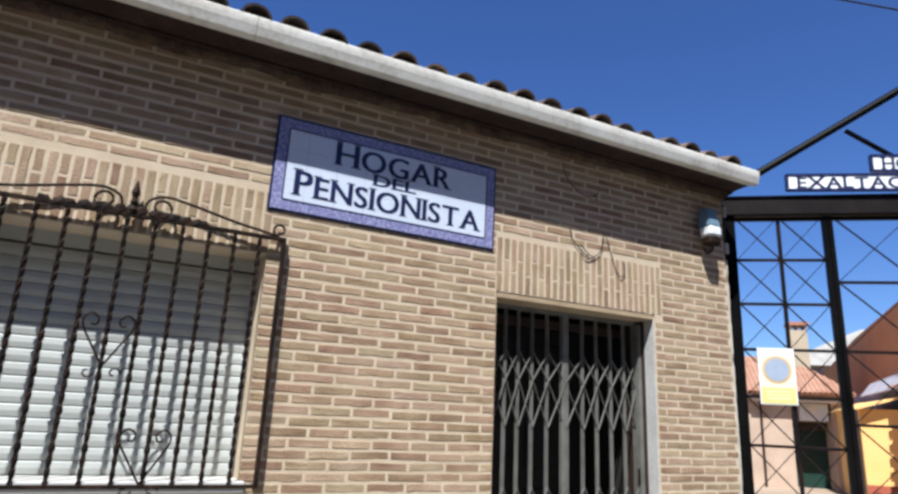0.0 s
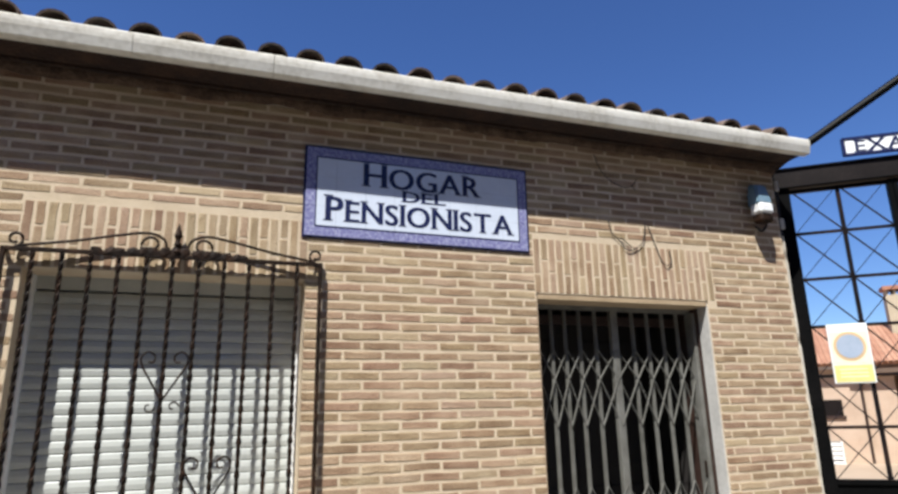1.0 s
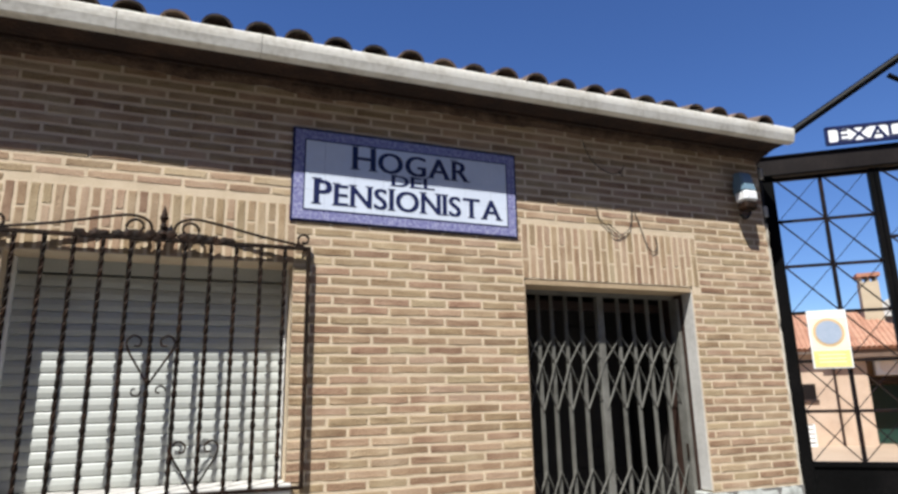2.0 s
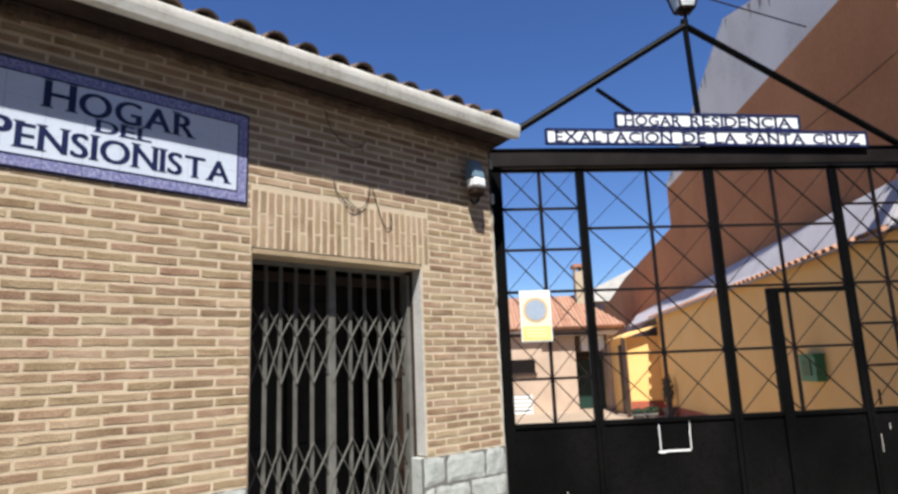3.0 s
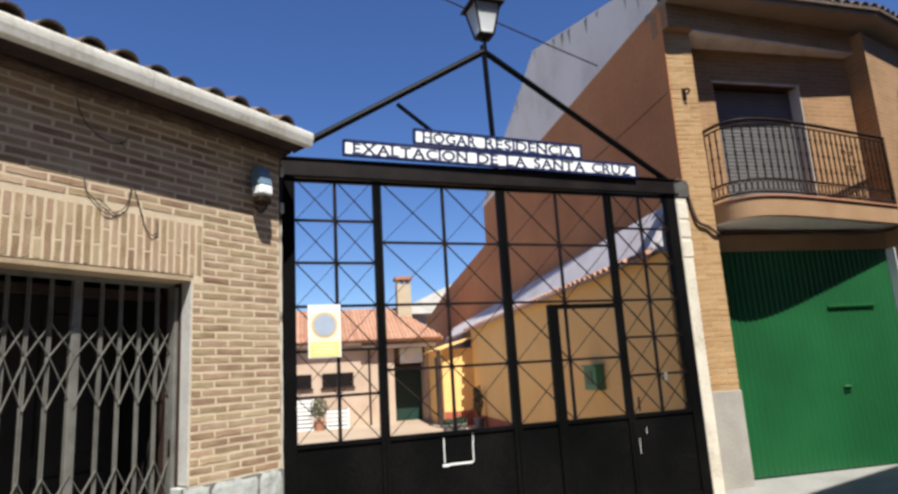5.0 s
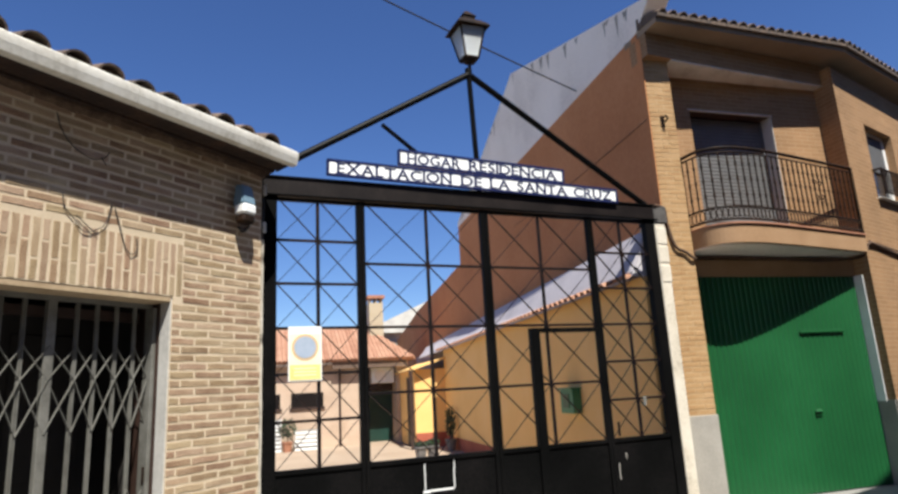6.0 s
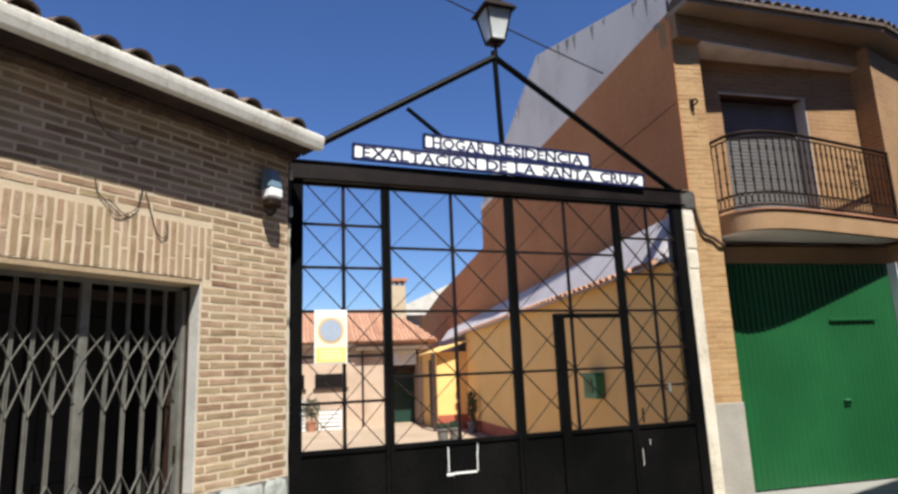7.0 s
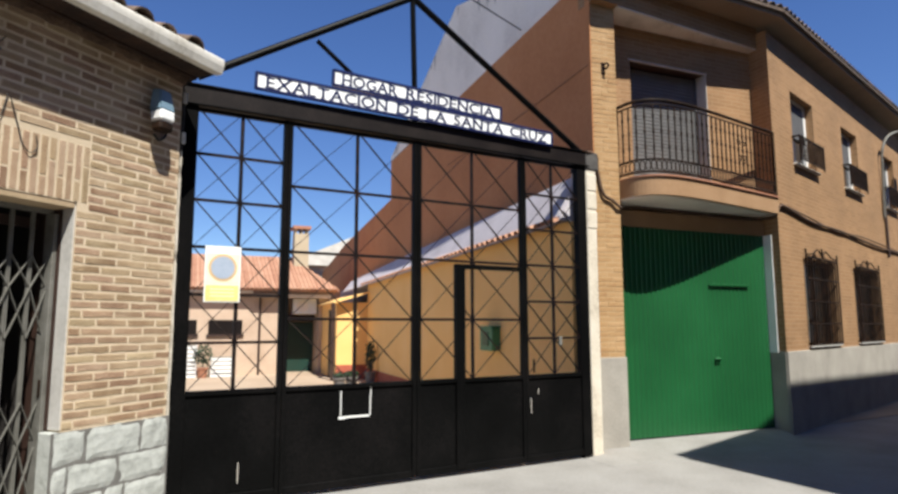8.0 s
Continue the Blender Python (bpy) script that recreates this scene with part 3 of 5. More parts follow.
def roof_bed():
    bm = bmesh.new()
    v = [bm.verts.new(p) for p in ((-7.0, -0.30, 3.67), (CORNER + 0.06, -0.30, 3.67), (CORNER + 0.06, 4.6, 3.67 + 4.9 * ROOF_SLOPE), (-7.0, 4.6, 3.67 + 4.9 * ROOF_SLOPE),
                                   (-7.0, 9.1, 3.62), (CORNER + 0.06, 9.1, 3.62), (-7.0, 9.1, 3.5), (CORNER + 0.06, 9.1, 3.5), (-7.0, -0.2, 3.6), (CORNER + 0.06, -0.2, 3.6))]
    for f in ((0, 1, 2, 3), (3, 2, 5, 4), (4, 5, 7, 6), (6, 7, 9, 8), (8, 9, 1, 0), (0, 3, 4, 6, 8), (1, 9, 7, 5, 2)):
        bm.faces.new([v[i] for i in f])
    return part("roof", bm, TILE, house, "clay-tiled pitched roof")


roof = roof_bed()


def tile_mesh(length=0.44, r0=0.094, r1=0.08, thick=0.014):
    """A tapered half-round clay tile, its low end at y 0."""
    bm = bmesh.new()
    n = 8
    rings = []
    for y, r in ((0.0, r0), (length, r1)):
        for rad in (r, r - thick):
            rings.append([bm.verts.new((rad * math.cos(math.pi * k / n), y, rad * 0.86 * math.sin(math.pi * k / n))) for k in range(n + 1)])
    lo_o, lo_i, hi_o, hi_i = rings
    for k in range(n):
        bm.faces.new((lo_o[k], lo_o[k + 1], hi_o[k + 1], hi_o[k]))
        bm.faces.new((lo_i[k + 1], lo_i[k], hi_i[k], hi_i[k + 1]))
        bm.faces.new((lo_o[k + 1], lo_o[k], lo_i[k], lo_i[k + 1]))
        bm.faces.new((hi_o[k], hi_o[k + 1], hi_i[k + 1], hi_i[k]))
    for a, b, c, d in ((lo_o[0], hi_o[0], hi_i[0], lo_i[0]), (lo_o[n], lo_i[n], hi_i[n], hi_o[n])):
        bm.faces.new((a, b, c, d))
    return bm


def eave_tiles():
    first = None
    rng = random.Random(11)
    for row in range(3):
        for k in range(-6, 24):
            x = -1.057 + 0.2415 * k + 0.02
            if x > CORNER + 0.02 or x < -2.6:
                continue
            if first is None:
                first = part("roof_tile", tile_mesh(), TILE, roof)
                ob = first
            else:
                ob = first.copy()
                scene.collection.objects.link(ob)
            y = -0.315 + row * 0.37
            z = 3.702 + (y + 0.315) * ROOF_SLOPE + 0.012 * (row > 0)
            ob.matrix_basis = Matrix.Translation((x + rng.uniform(-0.012, 0.012), y + rng.uniform(-0.02, 0.02), z + rng.uniform(-0.006, 0.006))) @ Euler((math.atan(ROOF_SLOPE), rng.uniform(-0.06, 0.06), rng.uniform(-0.03, 0.03))).to_matrix().to_4x4()


eave_tiles()

# ---- window with roller shutter ----
window = thing("window_1", FACADE, "window with a lowered white roller shutter", "window", kind="structure")


def window_parts():
    y = 0.245
    bm = bmesh.new()
    for x0, x1 in ((-1.09, -1.068), (0.434, 0.46)):
        box(bm, x0, x1, y - 0.05, y + 0.06, 1.05, 2.35, 0.004)
    part("window_frame", bm, WHITE, window, "white shutter guide rails")
    part("window_sill", boxed(-1.12, 0.49, -0.05, 0.42, 0.985, 1.045, bevel=0.006), PLASTER, window, "pale window sill")
    part("shutter_box", boxed(-1.068, 0.434, y - 0.005, y + 0.1, 2.27, 2.35), SHUTTER, window)
    # one slat profile, slightly bowed
    bm = bmesh.new()
    prof = [(0.004, -0.034), (-0.004, -0.028), (-0.008, 0.0), (-0.004, 0.028), (0.002, 0.0368), (0.012, 0.0368), (0.012, -0.034)]
    lo = [bm.verts.new((-1.068, y + py, pz)) for py, pz in prof]
    hi = [bm.verts.new((0.434, y + py, pz)) for py, pz in prof]
    for i in range(len(prof)):
        j = (i + 1) % len(prof)
        bm.faces.new((lo[i], hi[i], hi[j], lo[j]))
    bm.faces.new(lo)
    bm.faces.new(hi[::-1])
    slat = part("slat", bm, SHUTTER, window)
    slat.location.z = 1.082
    for k in range(1, 17):
        ob = slat.copy()
        scene.collection.objects.link(ob)
        ob.location.z = 1.082 + 0.0712 * k
    part("backing", boxed(-1.09, 0.46, y + 0.07, y + 0.12, 1.045, 2.35), ROOM_SHADE, window)


window_parts()


def window_grille():
    g = thing("window_grille", FACADE, "black wrought-iron window grille with scrolls and a spear finial", "window grille")
    y, x0, x1, z0, z1 = -0.047, -1.178, 0.545, 1.02, 2.44
    part("top_rail", boxed(x0 - 0.012, x1 + 0.012, y - 0.012, y + 0.012, z1 - 0.012, z1 + 0.012, bevel=0.003), IRON, g)
    part("bottom_rail", boxed(x0 - 0.012, x1 + 0.012, y - 0.012, y + 0.012, z0 - 0.01, z0 + 0.01, bevel=0.003), IRON, g)
    for x in (x0, x1):
        part("side_post", boxed(x - 0.012, x + 0.012, y - 0.012, y + 0.012, z0, z1, bevel=0.003), IRON, g)
        for z in (z0, z1):
            part("wall_stay", boxed(x - 0.01, x + 0.01, y, 0.03, z - 0.01, z + 0.01), IRON, g)
    # twisted square bar with small collars
    def twisted():
        bm = bmesh.new()
        n, h = 56, z1 - z0
        rings = []
        for k in range(n + 1):
            z, a = z0 + h * k / n, k * math.radians(38)
            r = 0.0135 if k % 7 else 0.0165
            rings.append([bm.verts.new((r * math.cos(a + i * math.pi / 2), y + r * math.sin(a + i * math.pi / 2), z)) for i in range(4)])
        for a, b in zip(rings, rings[1:]):
            for i in range(4):
                bm.faces.new((a[i], a[(i + 1) % 4], b[(i + 1) % 4], b[i]))
        return bm
    first = part("bar", twisted(), IRON, g)
    xs = [x0 + (x1 - x0) * k / 12 for k in range(1, 12)]
    first.location.x = xs[0]
    for x in xs[1:]:
        ob = first.copy()
        scene.collection.objects.link(ob)
        ob.location.x = x
    mid = -0.30
    # crest: two long arms that end in scrolls, and the spear between them
    for s in (-1, 1):
        end = x0 + 0.05 if s < 0 else x1 - 0.03
        arm = smooth_path([(mid + s * 0.055, y, z1 + 0.03), (mid + s * 0.075, y, z1 + 0.10), (mid + s * 0.16, y, z1 + 0.135), (mid + s * 0.30, y, z1 + 0.115), (mid + s * 0.55, y, z1 + 0.06), (end, y, z1 + 0.015)], 6)
        part("crest_arm", path_tube(bmesh.new(), arm, 0.0085), IRON, g)
        part("scroll", path_tube(bmesh.new(), spiral(mid + s * 0.14, z1 + 0.065, 0.06, 0.02, math.radians(90 - s * 130), math.radians(90 + s * 210), y), 0.0085), IRON, g)
        part("scroll", path_tube(bmesh.new(), spiral(end, z1 + 0.055, 0.045, 0.018, math.radians(-90), math.radians(-90 - s * 400), y), 0.0085), IRON, g)
        # small hearts on the middle bars
        for zc, k in ((1.61, -0.012), (1.03, 0.255)):
            heart = smooth_path([(mid + k, y, zc), (mid + k + s * 0.06, y, zc + 0.10), (mid + k + s * 0.115, y, zc + 0.195), (mid + k + s * 0.12, y, zc + 0.245), (mid + k + s * 0.088, y, zc + 0.272), (mid + k + s * 0.052, y, zc + 0.250), (mid + k + s * 0.058, y, zc + 0.215), (mid + k + s * 0.085, y, zc + 0.215)], 5)
            part("heart_scroll", path_tube(bmesh.new(), heart, 0.0065), IRON, g)
            part("foot_scroll", path_tube(bmesh.new(), spiral(mid + k + s * 0.062, zc - 0.032, 0.032, 0.01, 0, s * 5, y, 12), 0.0055), IRON, g)
    bm = bmesh.new()
    for za, zb, ra, rb in ((0.0, 0.03, 0.012, 0.028), (0.03, 0.055, 0.028, 0.012), (0.055, 0.075, 0.012, 0.022), (0.075, 0.10, 0.022, 0.012), (0.10, 0.13, 0.012, 0.024), (0.13, 0.205, 0.024, 0.002)):
        rod(bm, (mid, y, z1 + za), (mid, y, z1 + zb), ra, 8, rb)
    part("finial", bm, IRON, g)
    # leaf ornament along the rail
    rng = random.Random(21)
    for k in range(15):
        x = mid - 0.41 + k * 0.057 + rng.uniform(-0.01, 0.01)
        near = max(0.0, 1 - abs(x - mid) / 0.65)
        bm = bmesh.new()
        bmesh.ops.create_icosphere(bm, subdivisions=1, radius=0.034)
        for v in bm.verts:
            v.co *= 1 + 0.35 * noise.noise(v.co * 40 + Vector((k, 0, 0)))
        bmesh.ops.transform(bm, matrix=Matrix.Translation((x, y - 0.004, z1 + 0.004 + 0.022 * near)) @ Matrix.Rotation(rng.uniform(-0.7, 0.7), 4, "Y") @ Matrix.Diagonal((1.25, 0.4, 0.5 + 0.5 * near, 1)), verts=bm.verts)
        part("leaf_ornament", bm, IRON, g)


window_grille()

# ---- tiled sign ----
def tiled_sign():
    s = thing("tile_sign", pose(0.437, -0.012, 2.643, 0, 0.25, 0), "glazed white and violet tile sign with navy lettering", "sign")
    W, H = 1.60, 0.615
    part("sign_frame", boxed(-0.014, W + 0.014, 0.002, 0.03, -0.014, H + 0.014, bevel=0.003), NAVY, s, "dark navy edging strip")
    nx, nz = 8, 3
    for i in range(nx):
        for j in range(nz):
            part("tile", boxed(i * W / nx + 0.0006, (i + 1) * W / nx - 0.0006, -0.004, 0.012, j * H / nz + 0.0006, (j + 1) * H / nz - 0.0006, bevel=0.001), GLAZE_BORDER, s)
    b = 0.072
    for i in range(nx):
        for j in range(nz):
            x0, x1 = max(b, i * W / nx + 0.0006), min(W - b, (i + 1) * W / nx - 0.0006)
            z0, z1 = max(b, j * H / nz + 0.0006), min(H - b, (j + 1) * H / nz - 0.0006)
            part("white_field", boxed(x0, x1, -0.0056, -0.003, z0, z1), GLAZE_WHITE, s)
    bm = bmesh.new()
    for x0, x1, z0, z1 in ((b, W - b, b - 0.008, b), (b, W - b, H - b, H - b + 0.008), (b - 0.008, b, b - 0.008, H - b + 0.008), (W - b, W - b + 0.008, b - 0.008, H - b + 0.008)):
        box(bm, x0, x1, -0.0062, -0.003, z0, z1)
    part("border_line", bm, NAVY, s)
    for text, x, z, h, w, first in (("HOGAR", 0.368, 0.372, 0.155, 0.875, 1.13), ("DEL", 0.645, 0.286, 0.080, 0.325, 1.0), ("PENSIONISTA", 0.118, 0.110, 0.152, 1.372, 1.16)):
        word = part("lettering", lettering(text, h, w, 0.002, first, -0.0003, 0.036), NAVY, s, "navy capitals " + text.lower())
        word.location = (x, -0.0068, z)


tiled_sign()

# ---- doorway with folding gate ----
def doorway():
    d = thing("door_1", FACADE, "deep doorway with white jambs and dark entrance", "doorway", kind="structure")
    part("jamb", boxed(3.598, 3.622, 0.012, 0.12, 0.79, 2.33), PLASTER, d, "white plastered jamb")
    part("jamb_base", boxed(3.552, 3.622, 0.013, 0.145, -0.06, 0.775, bevel=0.006), STONE, d, "white stone foot of the jamb")
    # added dark strips: shade of the inner jamb as brown colour
    part("jamb_shade_strip", boxed(3.590, 3.622, 0.123, 0.40, 0.79, 2.33), ROD_BROWN, d, "added dark brown strip painting shade on the inner jamb")
    part("jamb_shade_strip", boxed(3.590, 3.622, 0.148, 0.40, -0.06, 0.787), ROD_BROWN, d, "added dark brown strip painting shade on the inner jamb")
    part("jamb", boxed(2.078, 2.102, 0.012, 0.40, -0.06, 2.318), BRICK_ISLE, d)
    part("soffit_board", boxed(2.102, 3.598, 0.006, 0.40, 2.292, 2.338, bevel=0.003), LINTEL_TAN, d, "tan lintel board")
    part("transom", boxed(2.102, 3.598, 0.36, 0.40, 2.17, 2.24), ROD_BROWN, d)
    # entrance shade is put into the colour of these walls and leaves
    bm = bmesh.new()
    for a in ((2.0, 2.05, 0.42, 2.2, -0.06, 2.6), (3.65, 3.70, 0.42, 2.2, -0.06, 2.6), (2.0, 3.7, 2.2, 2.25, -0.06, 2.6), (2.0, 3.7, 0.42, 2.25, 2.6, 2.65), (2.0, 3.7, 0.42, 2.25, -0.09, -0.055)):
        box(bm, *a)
    part("vestibule", bm, ROOM_SHADE, d, "vestibule coloured near black as unlit")
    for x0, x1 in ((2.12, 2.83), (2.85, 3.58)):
        leaf = part("door_leaf", boxed(x0, x1, 0.9, 0.95, -0.05, 2.25, bevel=0.004), ROOM_SHADE, d, "wooden door leaf coloured near black as unlit")
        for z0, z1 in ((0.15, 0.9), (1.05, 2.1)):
            part("panel", boxed(x0 + 0.1, x1 - 0.1, 0.885, 0.9, z0, z1, bevel=0.006), ROOM_SHADE, leaf)


doorway()


def folding_gate():
    g = thing("folding_gate", FACADE, "grey steel folding scissor gate, drawn shut", "gate")
    y, z0, z1 = 0.22, -0.05, 2.26
    xs = (2.19, 2.31, 2.425, 2.55, 2.69, 2.855, 3.03, 3.17, 3.315, 3.455)
    for i, x in enumerate(xs):
        if i == 5:
            part("meeting_post", boxed(x - 0.031, x + 0.031, y - 0.022, y + 0.022, z0, z1, bevel=0.004), GREY_STEEL, g)
        else:
            bm = bmesh.new()
            for o in (-0.0075, 0.0075):
                box(bm, x + o - 0.0042, x + o + 0.0042, y - 0.012, y + 0.012, z0, z1, 0.002)
            part("upright", bm, GREY_STEEL, g)
    part("end_post", boxed(3.562, 3.597, y - 0.07, y + 0.03, z0, z1, bevel=0.004), GREY_STEEL, g)
    part("top_track", boxed(2.11, 3.59, y - 0.02, y + 0.02, z1, z1 + 0.04), GREY_STEEL, g)
    part("lock", boxed(3.555, 3.588, y - 0.05, y - 0.026, 1.0, 1.12, bevel=0.004), IRON, g)
    cols = [*xs, 3.57]
    for top, mid, low in ((1.96, 1.74, 1.40), (0.98, 0.70, 0.30)):
        for a, b in zip(cols, cols[1:]):
            for za, zb in ((top, mid), (mid, low)):
                for p, q, dy in (((a, za), (b, zb), -0.016), ((b, za), (a, zb), -0.021)):
                    bm = bar(bmesh.new(), (p[0], y + dy, p[1]), (q[0], y + dy, q[1]), 0.017, 0.004)
                    part("link", bm, GREY_STEEL, g)


folding_gate()


def wall_fixture():
    w = thing("wall_lamp", pose(4.20, 0, 3.06), "blue-grey and white wall lamp with black underside", "wall lamp")
    part("bracket", boxed(-0.03, 0.03, -0.05, 0.0, 0.10, 0.22, bevel=0.004), BLUE_GREY, w)
    bm = bmesh.new()
    v = [(-0.075, -0.16, 0.10), (0.075, -0.16, 0.10), (0.075, -0.03, 0.10), (-0.075, -0.03, 0.10), (-0.06, -0.13, 0.27), (0.06, -0.13, 0.27), (0.06, -0.04, 0.29), (-0.06, -0.04, 0.29)]
    vs = [bm.verts.new(p) for p in v]
    for f in ((0, 1, 2, 3), (4, 5, 6, 7), (0, 1, 5, 4), (1, 2, 6, 5), (2, 3, 7, 6), (3, 0, 4, 7)):
        bm.faces.new([vs[i] for i in f])
    bmesh.ops.bevel(bm, geom=bm.edges[:], offset=0.012, segments=2, affect="EDGES")
    part("housing", bm, BLUE_GREY, w, smooth=False)
    bm = bmesh.new()
    box(bm, -0.07, 0.073, -0.168, -0.04, 0.015, 0.108, 0.018)
    part("reflector", bm, WHITE, w, "white lamp body")
    part("underside", boxed(-0.065, 0.07, -0.16, -0.045, -0.06, 0.02, bevel=0.02), IRON, w)
    part("cable", path_tube(bmesh.new(), smooth_path([(0.085, -0.03, 0.14), (0.125, -0.02, 0.05), (0.12, -0.014, -0.05), (0.06, -0.014, -0.10), (0.0, -0.02, -0.07)]), 0.010), BLACK_RUBBER, w)


wall_fixture()


def loose_wires():
    runs = ([(2.66, 3.47), (2.70, 3.36), (2.78, 3.27), (2.90, 3.22), (2.99, 3.24), (3.04, 3.30)],
            [(2.74, 2.93), (2.76, 2.84), (2.82, 2.78), (2.90, 2.70), (3.00, 2.74), (3.05, 2.80), (3.08, 2.94)],
            [(2.84, 2.80), (2.92, 2.74), (2.98, 2.70)], [(3.10, 2.92), (3.15, 2.78), (3.20, 2.64), (3.25, 2.60), (3.29, 2.64), (3.28, 2.72)], [(2.98, 3.25), (3.02, 3.20)])
    for run in runs:
        ob = part("loose_wire", path_tube(bmesh.new(), smooth_path([(x, -0.012, z) for x, z in run]), 0.0036), BLACK_RUBBER)
        tagged(ob, "thin black loose wire hanging on the brick wall", "cable", "loose wires on the wall")


loose_wires()


def corner_conduit():
    c = thing("conduit", pose(CORNER + 0.034, 0.024, 0), "lime-smeared cable conduit with white clips at the house corner", "conduit")
    pts = [(0.006 * noise.noise(Vector((0, 0, z * 3.1))), 0.006 * noise.noise(Vector((5, 0, z * 2.7))), z) for z in [-0.06 + 0.12 * k for k in range(26)]]
    part("pipe", path_tube(bmesh.new(), pts, 0.012), LIME, c, "pipe smeared with lime mortar")
    part("cable", path_tube(bmesh.new(), smooth_path([(0.0, 0.0, 2.93), (0.006, 0.0, 3.1), (0.01, -0.004, 3.3), (-0.02, -0.01, 3.52)], 5), 0.010), BLACK_RUBBER, c, "black cable end")
    for z in (3.40, 3.05):
        part("clip", boxed(-0.018, 0.018, -0.035, -0.008, z - 0.05, z + 0.05, bevel=0.008), PLASTER, c, "white ceramic clip")


corner_conduit()

# ---- big iron gate ----
def iron_gate():
    g = thing("iron_gate", GATE, "tall black iron gate with diagonal lattice over sheet panels", "gate")
    top, low, foot = 3.435, 0.915, -0.055
    beam = part("lintel_beam", boxed(-0.42, 4.34, -0.045, 0.10, top + 0.012, 3.613, bevel=0.002), BEAM_BROWN, g, "brown-black steel channel beam")
    part("flange", boxed(-0.42, 4.34, -0.062, 0.10, 3.613, 3.628, bevel=0.002), GATE_BLACK, beam)
    part("flange", boxed(-0.42, 4.34, -0.062, 0.10, top, top + 0.012, bevel=0.002), GATE_BLACK, beam)
    for x0, x1 in ((-0.405, -0.205), (4.165, 4.30)):
        part("frame_post", boxed(x0, x1, -0.03, 0.06, foot, top, bevel=0.005), GATE_BLACK, g)
    for x0, x1 in ((0.565, 0.605), (0.609, 0.65), (1.933, 1.98), (1.984, 2.028), (3.304, 3.342), (3.346, 3.386)):
        part("stile", boxed(x0, x1, -0.03, 0.03, foot + 0.04, top - 0.01, bevel=0.004), GATE_BLACK, g)
    panels = ((-0.205, 0.565, 0.183, 6), (0.65, 1.933, 1.312, 4), (2.028, 3.304, 2.662, 4), (3.386, 4.165, 3.776, 6))
    for a, b, mid, rows in panels:
        part("sheet_panel", boxed(a, b, -0.004, 0.008, foot + 0.06, low), GATE_BLACK, g, "black sheet-metal lower panel")
        part("lock_rail", boxed(a, b, -0.022, 0.022, low - 0.03, low + 0.012, bevel=0.003), GATE_BLACK, g)
        part("bottom_rail", boxed(a, b, -0.025, 0.025, foot + 0.03, foot + 0.1, bevel=0.003), GATE_BLACK, g)
        part("top_rail", boxed(a, b, -0.02, 0.02, top - 0.045, top - 0.012, bevel=0.003), GATE_BLACK, g)
        part("middle_bar", boxed(mid - 0.016, mid + 0.016, -0.012, 0.012, low, top - 0.03, bevel=0.002), GATE_BAR, g)
        h = (top - 0.01 - low) / rows
        for k in range(rows):
            z0, z1 = low + k * h, low + (k + 1) * h
            if k:
                part("cross_bar", boxed(a, b, -0.011, 0.011, z0 - 0.013, z0 + 0.013, bevel=0.002), GATE_BAR, g)
            for p, q in ((a, mid), (mid, b)):
                part("diagonal", bar(bmesh.new(), (p, -0.006, z1), (q, -0.006, z0), 0.021, 0.008), GATE_BAR, g)
                part("diagonal", bar(bmesh.new(), (p, 0.006, z0), (q, 0.006, z1), 0.0095, 0.006), GATE_BAR, g)
    # wicket door in the third panel
    wk = part("wicket", boxed(2.445, 2.555, -0.035, 0.035, foot + 0.06, 2.135, bevel=0.004), GATE_BLACK, g, "black wicket door frame")
    part("wicket_head", boxed(2.445, 3.31, -0.034, 0.034, 2.09, 2.138, bevel=0.004), GATE_BLACK, wk)
    # white outline left by a removed plate
    for x0, x1, z0, z1 in ((1.178, 1.188, 0.63, 0.86), (1.16, 1.235, 0.598, 0.622), (1.228, 1.475, 0.606, 0.624), (1.478, 1.488, 0.62, 0.80), (1.484, 1.493, 0.79, 0.90), (1.465, 1.525, 0.886, 0.899)):
        part("paint_edge", boxed(x0, x1, -0.0065, -0.0035, z0, z1), WHITE, g, "leftover white plate outline")
    for x, z0, z1 in ((3.425, 0.50, 0.67), (3.53, 0.71, 0.77), (0.25, 0.12, 0.30)):
        part("scratch", boxed(x, x + 0.0045, -0.006, -0.0035, z0, z1), GABLE_GREY, g, "pale scratch in the paint")
    part("handle", rod(bmesh.new(), (3.44, -0.05, 0.95), (3.44, -0.05, 1.1), 0.012), IRON, g)
    part("plate_holder", boxed(3.83, 3.875, -0.03, -0.012, 1.25, 1.35, bevel=0.004), GREY_STEEL, g, "small grey lock plate")


iron_gate()


